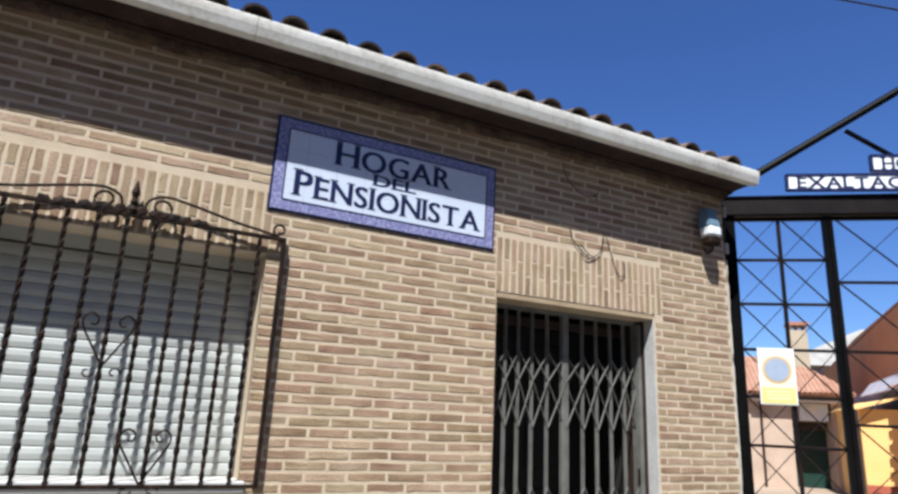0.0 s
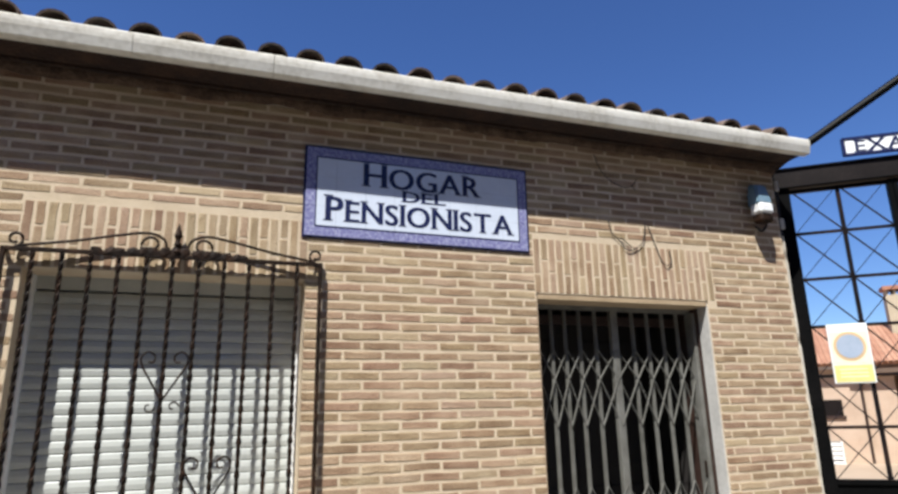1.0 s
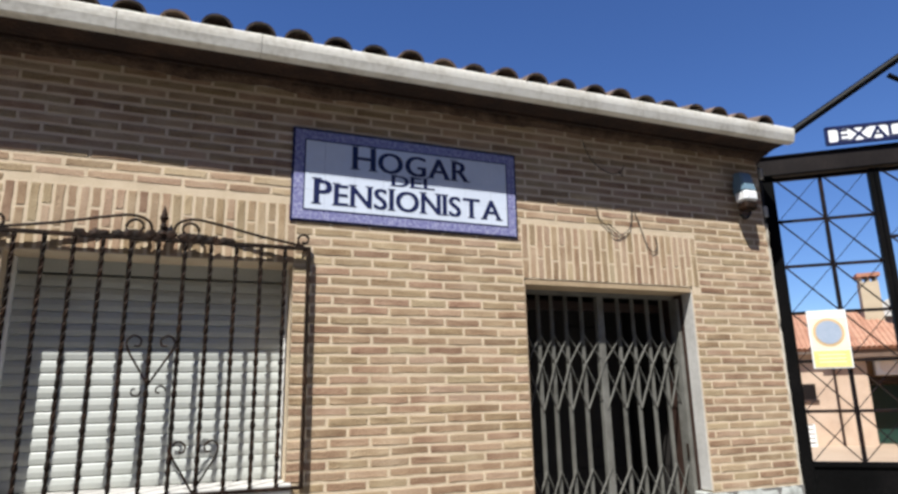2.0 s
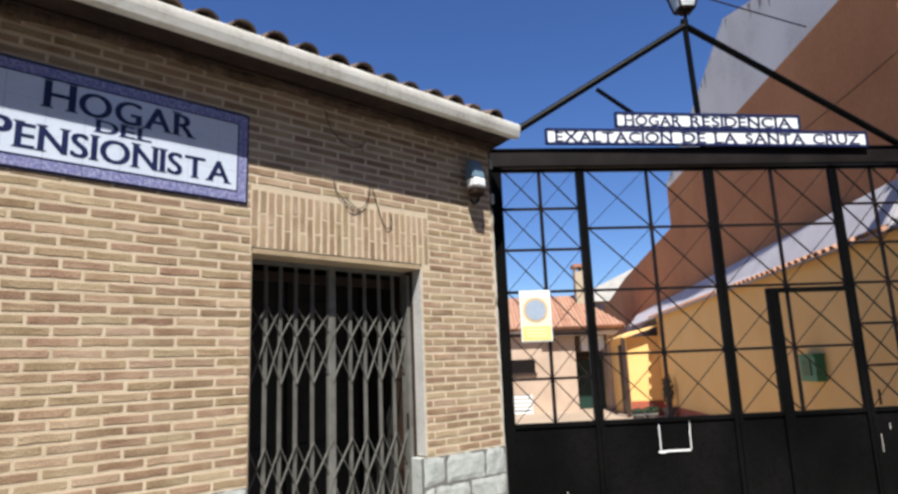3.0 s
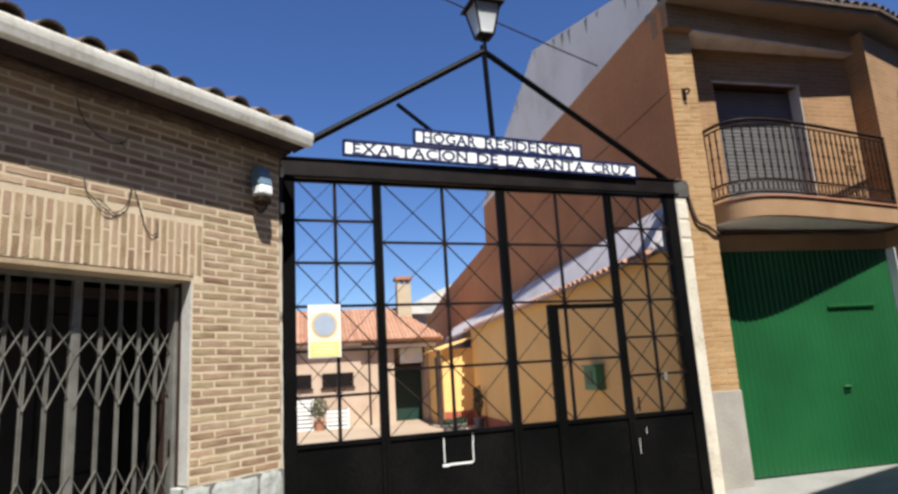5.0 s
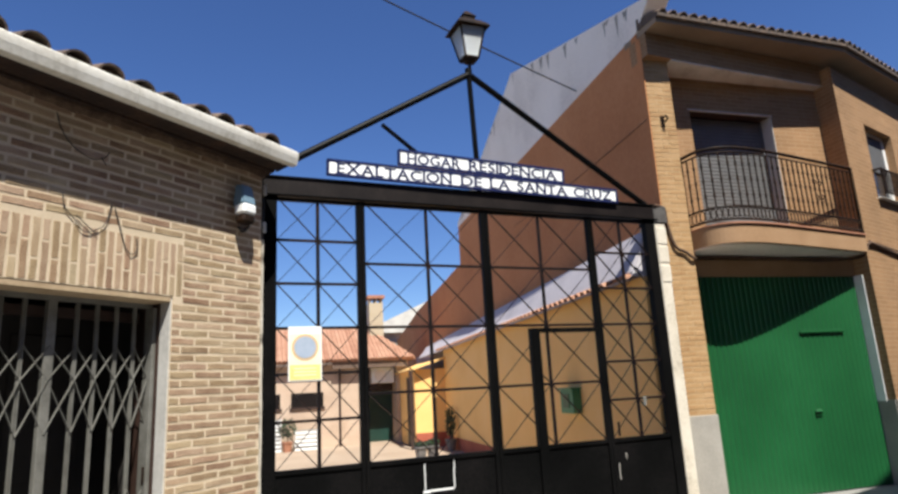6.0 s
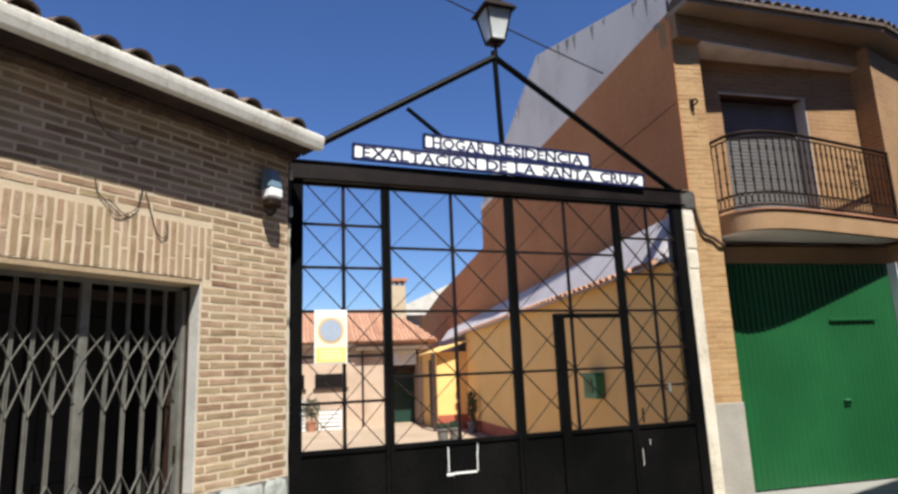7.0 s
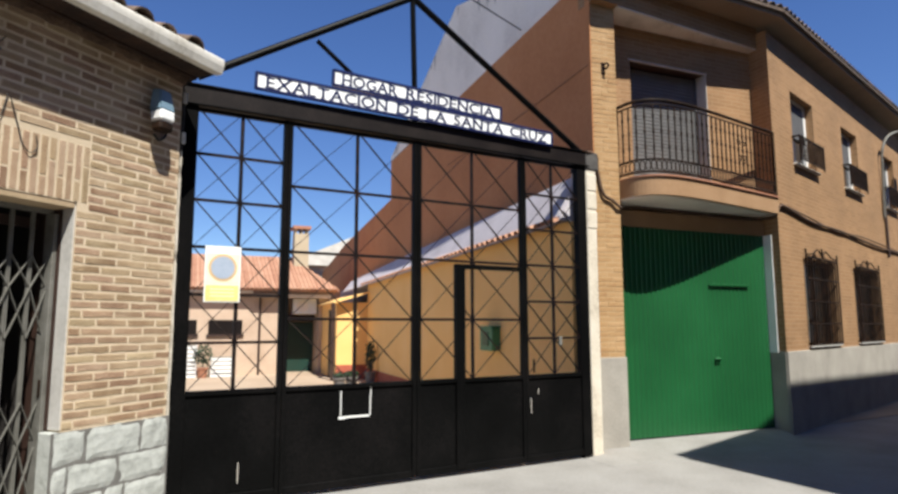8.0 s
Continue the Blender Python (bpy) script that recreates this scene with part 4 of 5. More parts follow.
def gate_arch():
    a = thing("gate_arch", GATE, "black tubular pediment over the iron gate", "gate arch")
    apex = (1.93, 0.02, 5.05)
    for end in ((-0.22, 0.02, 3.72), (4.30, 0.02, 3.60)):
        part("rafter", path_tube(bmesh.new(), [end, apex], 0.037, 10), GATE_BLACK, a)
    part("king_post", rod(bmesh.new(), (1.97, 0.02, 3.62), apex, 0.03, 10), GATE_BLACK, a)
    part("brace", rod(bmesh.new(), (0.873, 0.02, 4.31), (1.33, 0.02, 3.97), 0.024, 8), GATE_BLACK, a)
    part("knuckle", rod(bmesh.new(), (1.93, 0.02, 5.02), (1.93, 0.02, 5.12), 0.04, 10), GATE_BLACK, a)


gate_arch()


def name_boards():
    for text, x, z, w, tilt in (("EXALTACION DE LA SANTA CRUZ", 0.265, 3.668, 3.475, 1.0), ("HOGAR RESIDENCIA", 1.008, 3.843, 2.0, 1.4)):
        b = thing("name_board", GATE @ pose(x, -0.085, z, 0, tilt, 0), "long white name board with dark edging and lettering", "sign", "name boards over the gate")
        h = 0.158
        part("board", boxed(0, w, 0, 0.02, 0, h), WHITE, b)
        bm = bmesh.new()
        for x0, x1, z0, z1 in ((0, w, -0.008, 0.016), (0, w, h - 0.016, h + 0.008), (-0.008, 0.02, 0.0, h), (w - 0.02, w + 0.008, 0.0, h)):
            box(bm, x0, x1, -0.006, 0.024, z0, z1)
        part("edging", bm, NAVY, b, "dark edging")
        words = text.split()
        gap = 0.085
        unit = (w - 0.17 - gap * (len(words) - 1)) / sum(len(t) - 0.45 * t.count("I") for t in words)
        at = 0.085
        for t in words:
            wide = unit * (len(t) - 0.45 * t.count("I"))
            word = part("lettering", lettering(t, 0.112, wide, 0.002, 1.0, -0.0010, 0.030), NAVY, b, "dark capitals " + t.lower())
            word.location = (at, -0.0035, 0.025)
            at += wide + gap


name_boards()


def street_lantern():
    l = thing("lantern", GATE @ pose(1.95, 0.02, 5.10), "black iron lantern with pale glass panes", "lantern")
    part("stem", rod(bmesh.new(), (0, 0, 0.0), (0, 0, 0.12), 0.018, 10), IRON, l)
    part("collar", rod(bmesh.new(), (0, 0, 0.10), (0, 0, 0.14), 0.06, 12, 0.09), IRON, l)
    b, t, z0, z1 = 0.082, 0.152, 0.14, 0.50
    corners = [(-1, -1), (1, -1), (1, 1), (-1, 1)]
    for cx, cy in corners:
        part("cage_bar", bar(bmesh.new(), (cx * b, cy * b, z0), (cx * t, cy * t, z1), 0.018), IRON, l)
    for (ax, ay), (bx, by) in zip(corners, corners[1:] + corners[:1]):
        for r, z in ((b, z0), (t, z1)):
            part("cage_rail", bar(bmesh.new(), (ax * r, ay * r, z), (bx * r, by * r, z), 0.02), IRON, l)
        bm = bmesh.new()
        k = 0.97
        vs = [bm.verts.new(p) for p in ((ax * b * k, ay * b * k, z0), (bx * b * k, by * b * k, z0), (bx * t * k, by * t * k, z1), (ax * t * k, ay * t * k, z1))]
        face = bm.faces.new(vs)
        ex = bmesh.ops.extrude_face_region(bm, geom=[face])
        inward = Vector((-(ax + bx) / 2, -(ay + by) / 2, 0)) * 0.004
        bmesh.ops.translate(bm, vec=inward, verts=[v for v in ex["geom"] if isinstance(v, bmesh.types.BMVert)])
        pane = part("pane", bm, LAMP_GLASS, l, "pale frosted glass pane")
        pane.visible_shadow = False
    bm = bmesh.new()
    rings = [(0.20, 0.50), (0.192, 0.525), (0.12, 0.60), (0.075, 0.63), (0.075, 0.66), (0.088, 0.67), (0.05, 0.72), (0.018, 0.76)]
    loops = [[bm.verts.new((r * cx, r * cy, z)) for cx, cy in corners] for r, z in rings]
    bm.faces.new(loops[0][::-1])
    for p, q in zip(loops, loops[1:]):
        for i in range(4):
            bm.faces.new((p[i], p[(i + 1) % 4], q[(i + 1) % 4], q[i]))
    bm.faces.new(loops[-1])
    part("roof", bm, IRON, l, "black sheet roof")
    part("bulb_holder", rod(bmesh.new(), (0, 0, 0.14), (0, 0, 0.26), 0.03, 10, 0.02), WHITE, l)


street_lantern()


def parking_sign():
    s = thing("parking_sign", GATE @ pose(-0.10, -0.04, 1.685, 0, 0, 0), "faded no-parking plate, white and yellow with blue disc", "sign")
    part("plate", boxed(0, 0.305, 0, 0.012, 0, 0.495, bevel=0.002), WHITE, s)
    part("yellow_band", boxed(0.012, 0.293, -0.003, 0.002, 0.012, 0.15), YELLOW_SIGN, s)
    part("yellow_edge", boxed(0.01, 0.295, -0.0018, 0.002, 0.16, 0.43), YELLOW_EDGE, s)
    part("ring", rod(bmesh.new(), (0.152, -0.004, 0.305), (0.152, 0.002, 0.305), 0.122, 28), ORANGE_RING, s)
    part("disc", rod(bmesh.new(), (0.152, -0.0065, 0.305), (0.152, 0.002, 0.305), 0.099, 28), BLUE_DISC, s)
    for z in (0.115, 0.085, 0.055):
        part("text_bar", boxed(0.05, 0.255, -0.0045, -0.002, z - 0.004, z + 0.004), YELLOW_EDGE, s)


parking_sign()

# ---- ochre brick house with balcony and garage ----
manor = thing("ochre_house", DOOR, "two-storey ochre brick house with balcony, garage and wide eaves", "house")


def in_door(ob, m):
    """Hang a part of the ochre house by its frame."""
    ob.matrix_basis = DOOR.inverted() @ m
    return ob


def manor_walls():
    # local: x along the garage front, y inwards
    bm = bmesh.new()
    box(bm, 0.775, 1.14, -0.2555, -0.02, 1.08, 6.05)
    part("pillar", bm, OCHRE_MORTAR, manor, "ochre brick corner pillar")
    part("pillar_base", boxed(0.745, 1.165, -0.262, -0.02, -0.06, 1.08, bevel=0.006), PLINTH, manor, "grey rendered pillar base")
    bm = bmesh.new()
    for x0, x1, z0, z1 in ((1.14, 1.66, 3.02, 6.0), (3.07, 4.05, 3.02, 6.0), (1.66, 3.07, 5.23, 6.0), (1.66, 3.07, 3.02, 3.36)):
        box(bm, x0, x1, 0.08, 0.4, z0, z1)
    bmesh.ops.remove_doubles(bm, verts=bm.verts, dist=0.0005)
    part("loggia_wall", bm, WING_BRICK, manor, "ochre brick wall behind the balcony")
    part("garage_lintel", boxed(1.14, 3.96, -0.02, 0.4, 2.80, 3.02), BALCONY_PAINT, manor)
    part("front_lintel", prism(bmesh.new(), [(0.745, -0.400), (4.0, -0.07), (4.0, 0.03), (0.745, -0.02)], 5.72, 6.045), WING_BRICK, manor)
    bm = prism(bmesh.new(), [(1.145, -0.355), (3.96, -0.068), (3.96, 0.08), (1.145, 0.08)], 5.70, 5.716)
    part("loggia_ceiling", bm, CREAM, manor, "pale loggia ceiling")


manor_walls()


def side_wall():
    bm = slab_xz(bmesh.new(), [(0.05, -0.1), (10.4, -0.1), (10.4, 6.13), (0.05, 6.13)], -0.3, 0.0)
    in_door(part("side_wall", bm, FOAM, manor, "brown rendered party wall"), SIDE)
    bm = slab_xz(bmesh.new(), [(-0.012, -0.06), (0.045, -0.06), (0.045, 6.03), (-0.012, 6.03)], -0.012, 0.0)
    in_door(part("wall_edge", bm, FOAM, manor), SIDE)
    bm = slab_xz(bmesh.new(), [(0.05, 6.13), (10.4, 6.13), (10.4, 6.25), (5.0, 8.16), (-0.38, 6.44)], -0.3, 0.004)
    in_door(part("gable", bm, GABLE_GREY, manor, "stained grey rendered gable"), SIDE)
    bm = slab_xz(bmesh.new(), [(0.0, 2.0), (18.0, 2.0), (18.0, 2.80), (0.0, 3.33)], 0.004, 0.05)
    in_door(part("skirt_band", bm, LILAC, manor, "pale lilac rendered band along the party wall"), SIDE)
    # drip stains under the coping
    rng = random.Random(5)
    for k in range(26):
        s = rng.uniform(0.2, 10.2)
        z = 6.56 + s * 0.32 if s < 5 else 8.16 - (s - 5) * 0.354
        w, h = rng.uniform(0.02, 0.07), rng.uniform(0.1, 0.4)
        bm = slab_xz(bmesh.new(), [(s - w, z - 0.03), (s, z - h), (s + w, z - 0.03)], 0.004, 0.0065)
        in_door(part("drip_stain", bm, PLINTH, manor), SIDE)


side_wall()


def back_wing():
    w = thing("rear_wall", SIDE, "lower brown rendered wall behind the ochre house", "wall", kind="structure")
    part("wall", slab_xz(bmesh.new(), [(10.4, -0.1), (24.0, -0.1), (24.0, 3.9), (17.6, 4.62), (10.4, 5.06)], -0.3, -0.02), FOAM, w)


back_wing()


def manor_roof():
    # wing walls
    bm = bmesh.new()
    H = 5.92
    holes = []
    for a, b in ((0.86, 1.92), (3.50, 4.52), (6.40, 7.4)):
        holes.append((a, b, 4.02, 5.2))
    for a, b in ((0.98, 2.45), (3.62, 5.15)):
        holes.append((a, b, 1.16, 2.52))
    xs = sorted({0.0, 9.5, *[h[0] for h in holes], *[h[1] for h in holes]})
    zs = sorted({1.10, H, *[h[2] for h in holes], *[h[3] for h in holes]})
    for x0, x1 in zip(xs, xs[1:]):
        for z0, z1 in zip(zs, zs[1:]):
            cx, cz = (x0 + x1) / 2, (z0 + z1) / 2
            if not any(h[0] < cx < h[1] and h[2] < cz < h[3] for h in holes):
                box(bm, x0, x1, 0.0, 0.3, z0, z1)
    bmesh.ops.remove_doubles(bm, verts=bm.verts, dist=0.0005)
    # mitred end, in line with the garage reveal
    for v in bm.verts:
        if v.co.x < 0.01 and v.co.y > 0.2:
            v.co.x = 0.125
    in_door(part("wing_wall", bm, WING_BRICK, manor, "ochre brick street wall"), WING)
    bm = boxed(-0.005, 9.5, -0.022, 0.3, -0.1, 1.10, bevel=0.006)
    for v in bm.verts:
        if v.co.x < 0.02 and v.co.y > 0.2:
            v.co.x += 0.125
    in_door(part("wing_plinth", bm, PLINTH, manor, "grey rendered plinth"), WING)
    # return between garage and street wall
    part("return_wall", boxed(3.965, 4.03, -0.236, 0.5, 1.10, 5.95), WING_BRICK, manor)
    part("return_base", boxed(3.955, 4.03, -0.25, 0.5, -0.1, 1.10), PLINTH, manor)
    part("garage_jamb", boxed(3.945, 3.966, -0.135, 0.02, 1.08, 2.80), WHITE, manor, "white jamb strip")
    # eaves: soffit slabs and tile edge
    o1, lift = 0.33, 0.05
    z0, z1 = 5.90 + lift, 5.97 + lift
    a = DOOR @ Vector((0.75, -0.26 - 0.40, 0))
    b = DOOR @ Vector((3.965, -0.26 - 0.16, 0))
    c = WING @ Vector((0.0, -o1, 0))
    d = WING @ Vector((9.6, -o1, 0))
    e = WING @ Vector((9.6, 0.5, 0))
    f = DOOR @ Vector((4.4, 0.5, 0))
    h = DOOR @ Vector((0.75, 0.1, 0))
    corner = (b + c) / 2
    ring = [a, corner, d, e, f, h]
    bm = prism(bmesh.new(), [(p.x, p.y) for p in ring], z0 + 0.10, z1 + 0.12)
    in_door(part("eave_soffit", bm, CANOPY_SOFFIT, manor, "buff painted eave soffit"), Matrix.Identity(4))
    up = Vector((0, 0, 1))
    for p, q, name in ((a, corner, "front"), (corner, d, "street")):
        bm = bmesh.new()
        n = (q - p).normalized().cross(up)
        v = [p + n * 0.05 + up * (6.06 + lift), q + n * 0.05 + up * (6.06 + lift), q + n * 0.05 + up * (6.12 + lift), p + n * 0.05 + up * (6.12 + lift), p - n * 0.4 + up * (6.10 + lift), q - n * 0.4 + up * (6.10 + lift), q - n * 0.4 + up * (6.26 + lift), p - n * 0.4 + up * (6.26 + lift)]
        vs = [bm.verts.new(k) for k in v]
        for fc in ((0, 1, 2, 3), (3, 2, 6, 7), (1, 0, 4, 5), (4, 0, 3, 7), (1, 5, 6, 2), (5, 4, 7, 6)):
            bm.faces.new([vs[i] for i in fc])
        in_door(part("eave_edge", bm, TILE, manor, "dark tile edge of the roof"), Matrix.Identity(4))
        count = int((q - p).length / 0.16)
        for k in range(count):
            m = Matrix.Translation(p.lerp(q, (k + 0.5) / count) + n * 0.06 + up * (6.105 + lift)) @ Matrix.Rotation(math.atan2((q - p).y, (q - p).x), 4, "Z") @ Euler((0.35, 0, 0)).to_matrix().to_4x4()
            t = part("eave_tile", tile_mesh(0.42, 0.062, 0.055), TILE, manor)
            in_door(t, m)
    # roof planes up to the ridge
    bm = bmesh.new()
    ridge = [SIDE @ Vector((5.0, -0.2, 8.06)), SIDE @ Vector((5.0, -4.5, 8.06)), WING @ Vector((9.6, 5.0, 8.1))]
    lows = [a + up * (6.16 + lift), corner + up * (6.16 + lift), d + up * (6.16 + lift)]
    backs = [SIDE @ Vector((10.5, -0.2, 6.16)), SIDE @ Vector((10.5, -10.0, 6.26))]
    v = [bm.verts.new(p) for p in (*lows, *ridge, *backs)]
    for fc in ((0, 1, 4, 3), (1, 2, 5, 4), (3, 4, 7, 6), (4, 5, 7)):
        bm.faces.new([v[i] for i in fc])
    ext = bmesh.ops.extrude_face_region(bm, geom=bm.faces[:])
    bmesh.ops.translate(bm, vec=(0, 0, -0.05), verts=[g for g in ext["geom"] if isinstance(g, bmesh.types.BMVert)])
    in_door(part("roof", bm, TILE, manor, "weathered clay tile roof"), Matrix.Identity(4))


manor_roof()


def wing_windows():
    for a, b in ((0.86, 1.92), (3.50, 4.52), (6.40, 7.4)):
        w = thing("window", WING, "upper window with white frame and half-lowered grey blind", "window", "upper windows of the ochre house")
        bm = bmesh.new()
        for x0, x1, z0, z1 in ((a, a + 0.06, 4.02, 5.2), (b - 0.09, b, 4.02, 5.2), (a, b, 5.14, 5.2), (a, b, 4.02, 4.08)):
            box(bm, x0, x1, 0.12, 0.2, z0, z1)
        part("window_frame", bm, WHITE, w)
        part("pane", boxed(a + 0.06, b - 0.09, 0.16, 0.175, 4.08, 5.14), DARK_PANE, w)
        part("blind", boxed(a + 0.06, b - 0.09, 0.13, 0.15, 4.55, 5.14), GREY_CURTAIN, w, "grey blind")
        part("window_sill", boxed(a - 0.04, b + 0.04, -0.06, 0.12, 3.985, 4.015, bevel=0.006), CREAM, w, "pale sill")
        rail = part("railing", boxed(a - 0.05, b + 0.05, -0.125, -0.105, 4.42, 4.445), IRON, w, "black window rail")
        part("bottom_rail", boxed(a - 0.05, b + 0.05, -0.125, -0.105, 4.06, 4.08), IRON, rail)
        for x in (a - 0.04, b + 0.04):
            part("side_rail", boxed(x - 0.012, x + 0.012, -0.115, 0.0, 4.42, 4.445), IRON, rail)
            part("post", boxed(x - 0.012, x + 0.012, -0.125, -0.105, 4.03, 4.445), IRON, rail)
        for k in range(16):
            x = a + (b - a) * (k + 0.5) / 16
            part("baluster", boxed(x - 0.009, x + 0.009, -0.121, -0.109, 4.07, 4.43), IRON, rail)
    for a, b in ((0.98, 2.45), (3.62, 5.15)):
        w = thing("barred_window", WING, "street-level window behind a black iron grille", "window", "barred windows of the ochre house")
        part("pane", boxed(a, b, 0.14, 0.16, 1.16, 2.52), DARK_PANE, w)
        bm = bmesh.new()
        for x0, x1, z0, z1 in ((a, a + 0.05, 1.16, 2.52), (b - 0.05, b, 1.16, 2.52), ((a + b) / 2 - 0.03, (a + b) / 2 + 0.03, 1.16, 2.52), (a, b, 2.46, 2.52)):
            box(bm, x0, x1, 0.1, 0.14, z0, z1)
        part("window_frame", bm, ROD_BROWN, w)
        part("window_sill", boxed(a - 0.05, b + 0.05, -0.05, 0.12, 1.134, 1.158, bevel=0.004), PLASTER, w, "white sill")
        y = -0.045
        for z in (1.18, 1.5, 1.85, 2.2, 2.54):
            part("cross_rail", boxed(a - 0.05, b + 0.05, y - 0.01, y + 0.01, z - 0.012, z + 0.012), IRON, w)
        for k in range(13):
            x = a - 0.04 + (b - a + 0.08) * k / 12
            part("bar", boxed(x - 0.011, x + 0.011, y - 0.011, y + 0.011, 1.16, 2.56 + (0.10 if k in (0, 12) else 0.15 if k == 6 else 0)), IRON, w)
        for s in (-1, 1):
            mid = (a + b) / 2
            part("crest_arm", path_tube(bmesh.new(), smooth_path([(mid, y, 2.58), (mid + s * 0.2, y, 2.68), (mid + s * 0.45, y, 2.60), (mid + s * 0.7, y, 2.58)]), 0.012), IRON, w)
            part("side_grille", boxed(*( (a - 0.055, a - 0.03) if s < 0 else (b + 0.03, b + 0.055)), y, 0.0, 1.17, 1.20), IRON, w)


wing_windows()


def balcony():
    bal = thing("balcony", DOOR, "bow-fronted ochre balcony with black iron railing", "balcony")
    line = smooth_path([(1.15, -0.26, 0), (1.20, -0.55, 0), (1.40, -0.72, 0), (1.75, -0.745, 0), (2.3, -0.66, 0), (3.1, -0.48, 0), (3.98, -0.275, 0)], 5)
    outer = [(p.x, p.y) for p in line]
    inner = [(3.98, 0.08), (1.15, 0.08)]
    part("slab", prism(bmesh.new(), outer + inner, 3.10, 3.33), BALCONY_PAINT, bal, "ochre rendered slab edge")
    lip = [(x, y - 0.025) for x, y in outer]
    part("coping", prism(bmesh.new(), lip + inner, 3.334, 3.352), TERRACOTTA, bal, "reddish clay coping")
    part("underside", prism(bmesh.new(), [(x, y + 0.05) for x, y in outer] + [(3.93, 0.06), (1.2, 0.06)], 3.085, 3.10), GABLE_GREY, bal, "grey underside")
    def at(z, inset=0.03):
        return [(p.x, p.y + inset, z) for p in line]
    for z, r in ((4.33, 0.021), (4.27, 0.011), (3.40, 0.014), (3.56, 0.012)):
        part("rail", path_tube(bmesh.new(), at(z), r, 6), IRON, bal)
    for p in (line[0], line[-1]):
        part("post", boxed(p.x - 0.016, p.x + 0.016, p.y + 0.014, p.y + 0.046, 3.36, 4.34), IRON, bal)
    pts = [Vector(p) for p in at(0)]
    length = sum((b - a).length for a, b in zip(pts, pts[1:]))
    def along(d):
        for a, b in zip(pts, pts[1:]):
            if d <= (b - a).length:
                return a.lerp(b, d / (b - a).length)
            d -= (b - a).length
        return pts[-1]
    n = 30
    first = None
    for k in range(1, n):
        p = along(length * k / n)
        bm = bmesh.new()
        rod(bm, (0, 0, 3.56), (0, 0, 4.27), 0.0105, 6)
        for z in (3.72, 3.92, 4.12):
            rod(bm, (0, 0, z - 0.02), (0, 0, z + 0.02), 0.016, 6)
        ob = part("baluster", bm, IRON, bal) if first is None else first.copy()
        if first is None:
            first = ob
        else:
            scene.collection.objects.link(ob)
        ob.location = (p.x, p.y, 0)
    for d0 in (length * 0.70, length * 0.74):
        p, q = along(d0), along(d0 + 0.05)
        turn = Matrix.Translation((p.x, p.y - 0.012, 0)) @ Matrix.Rotation(math.atan2(q.y - p.y, q.x - p.x), 4, "Z")
        for s, zc in ((-1, 3.80), (1, 4.02)):
            bm = path_tube(bmesh.new(), spiral(0, zc, 0.055, 0.015, math.radians(90 * s), math.radians(90 * s + 420), 0, 18), 0.008, 5)
            part("scroll", bm, IRON, bal).matrix_basis = turn
    n, ring = 46, None
    for k in range(n):
        p = along(length * (k + 0.5) / n)
        q = along(length * (k + 0.6) / n)
        if ring is None:
            ring = part("ring", path_tube(bmesh.new(), [(0.032 * math.cos(i * math.tau / 10), 0, 0.07 * math.sin(i * math.tau / 10)) for i in range(11)], 0.007, 4), IRON, bal)
            ob = ring
        else:
            ob = ring.copy()
            scene.collection.objects.link(ob)
        ob.matrix_basis = Matrix.Translation((p.x, p.y, 3.48)) @ Matrix.Rotation(math.atan2(q.y - p.y, q.x - p.x), 4, "Z")


balcony()


def balcony_door():
    d = thing("balcony_door", DOOR, "balcony door closed by a grey roller shutter, white reveal", "door")
    a, b, z0, z1 = 1.66, 3.07, 3.36, 5.23
    part("reveal", boxed(b - 0.012, b - 0.001, 0.076, 0.30, z0, z1, bevel=0.002), PLASTER, d, "white plastered reveal")
    # added dark board covers the bounce-lit head, in place of shade
    part("head_shade_board", boxed(a + 0.001, b - 0.013, 0.112, 0.31, z1 - 0.014, z1 - 0.002), ROD_BROWN, d, "added dark brown board standing in for shade under the head")
    part("lintel_edge", boxed(a - 0.03, b + 0.01, 0.068, 0.11, z1 - 0.018, z1 - 0.001, bevel=0.002), PLASTER, d, "pale lintel edge")
    bm = bmesh.new()
    for x0, x1 in ((a + 0.001, a + 0.05), (b - 0.06, b - 0.013)):
        box(bm, x0, x1, 0.27, 0.31, z0, z1 - 0.03)
    part("guide_rail", bm, GREY_CURTAIN, d)
    n = 34
    h = (z1 - 0.032 - z0) / n
    bm = bmesh.new()
    prof = [(0.004, 0.0), (-0.003, 0.15 * h), (-0.005, 0.5 * h), (-0.003, 0.85 * h), (0.004, 0.97 * h), (0.015, 0.97 * h), (0.015, 0.0)]
    lo = [bm.verts.new((a + 0.05, 0.29 + y, z)) for y, z in prof]
    hi = [bm.verts.new((b - 0.06, 0.29 + y, z)) for y, z in prof]
    for i in range(len(prof)):
        j = (i + 1) % len(prof)
        bm.faces.new((lo[i], hi[i], hi[j], lo[j]))
    bm.faces.new(lo)
    bm.faces.new(hi[::-1])
    slat = part("slat", bm, DOOR_SLAT, d)
    slat.location.z = z0
    for k in range(1, n):
        ob = slat.copy()
        scene.collection.objects.link(ob)
        ob.location.z = z0 + k * h
    part("backing", boxed(a + 0.001, b - 0.013, 0.32, 0.36, z0, z1 - 0.001), ROOM_SHADE, d)


balcony_door()


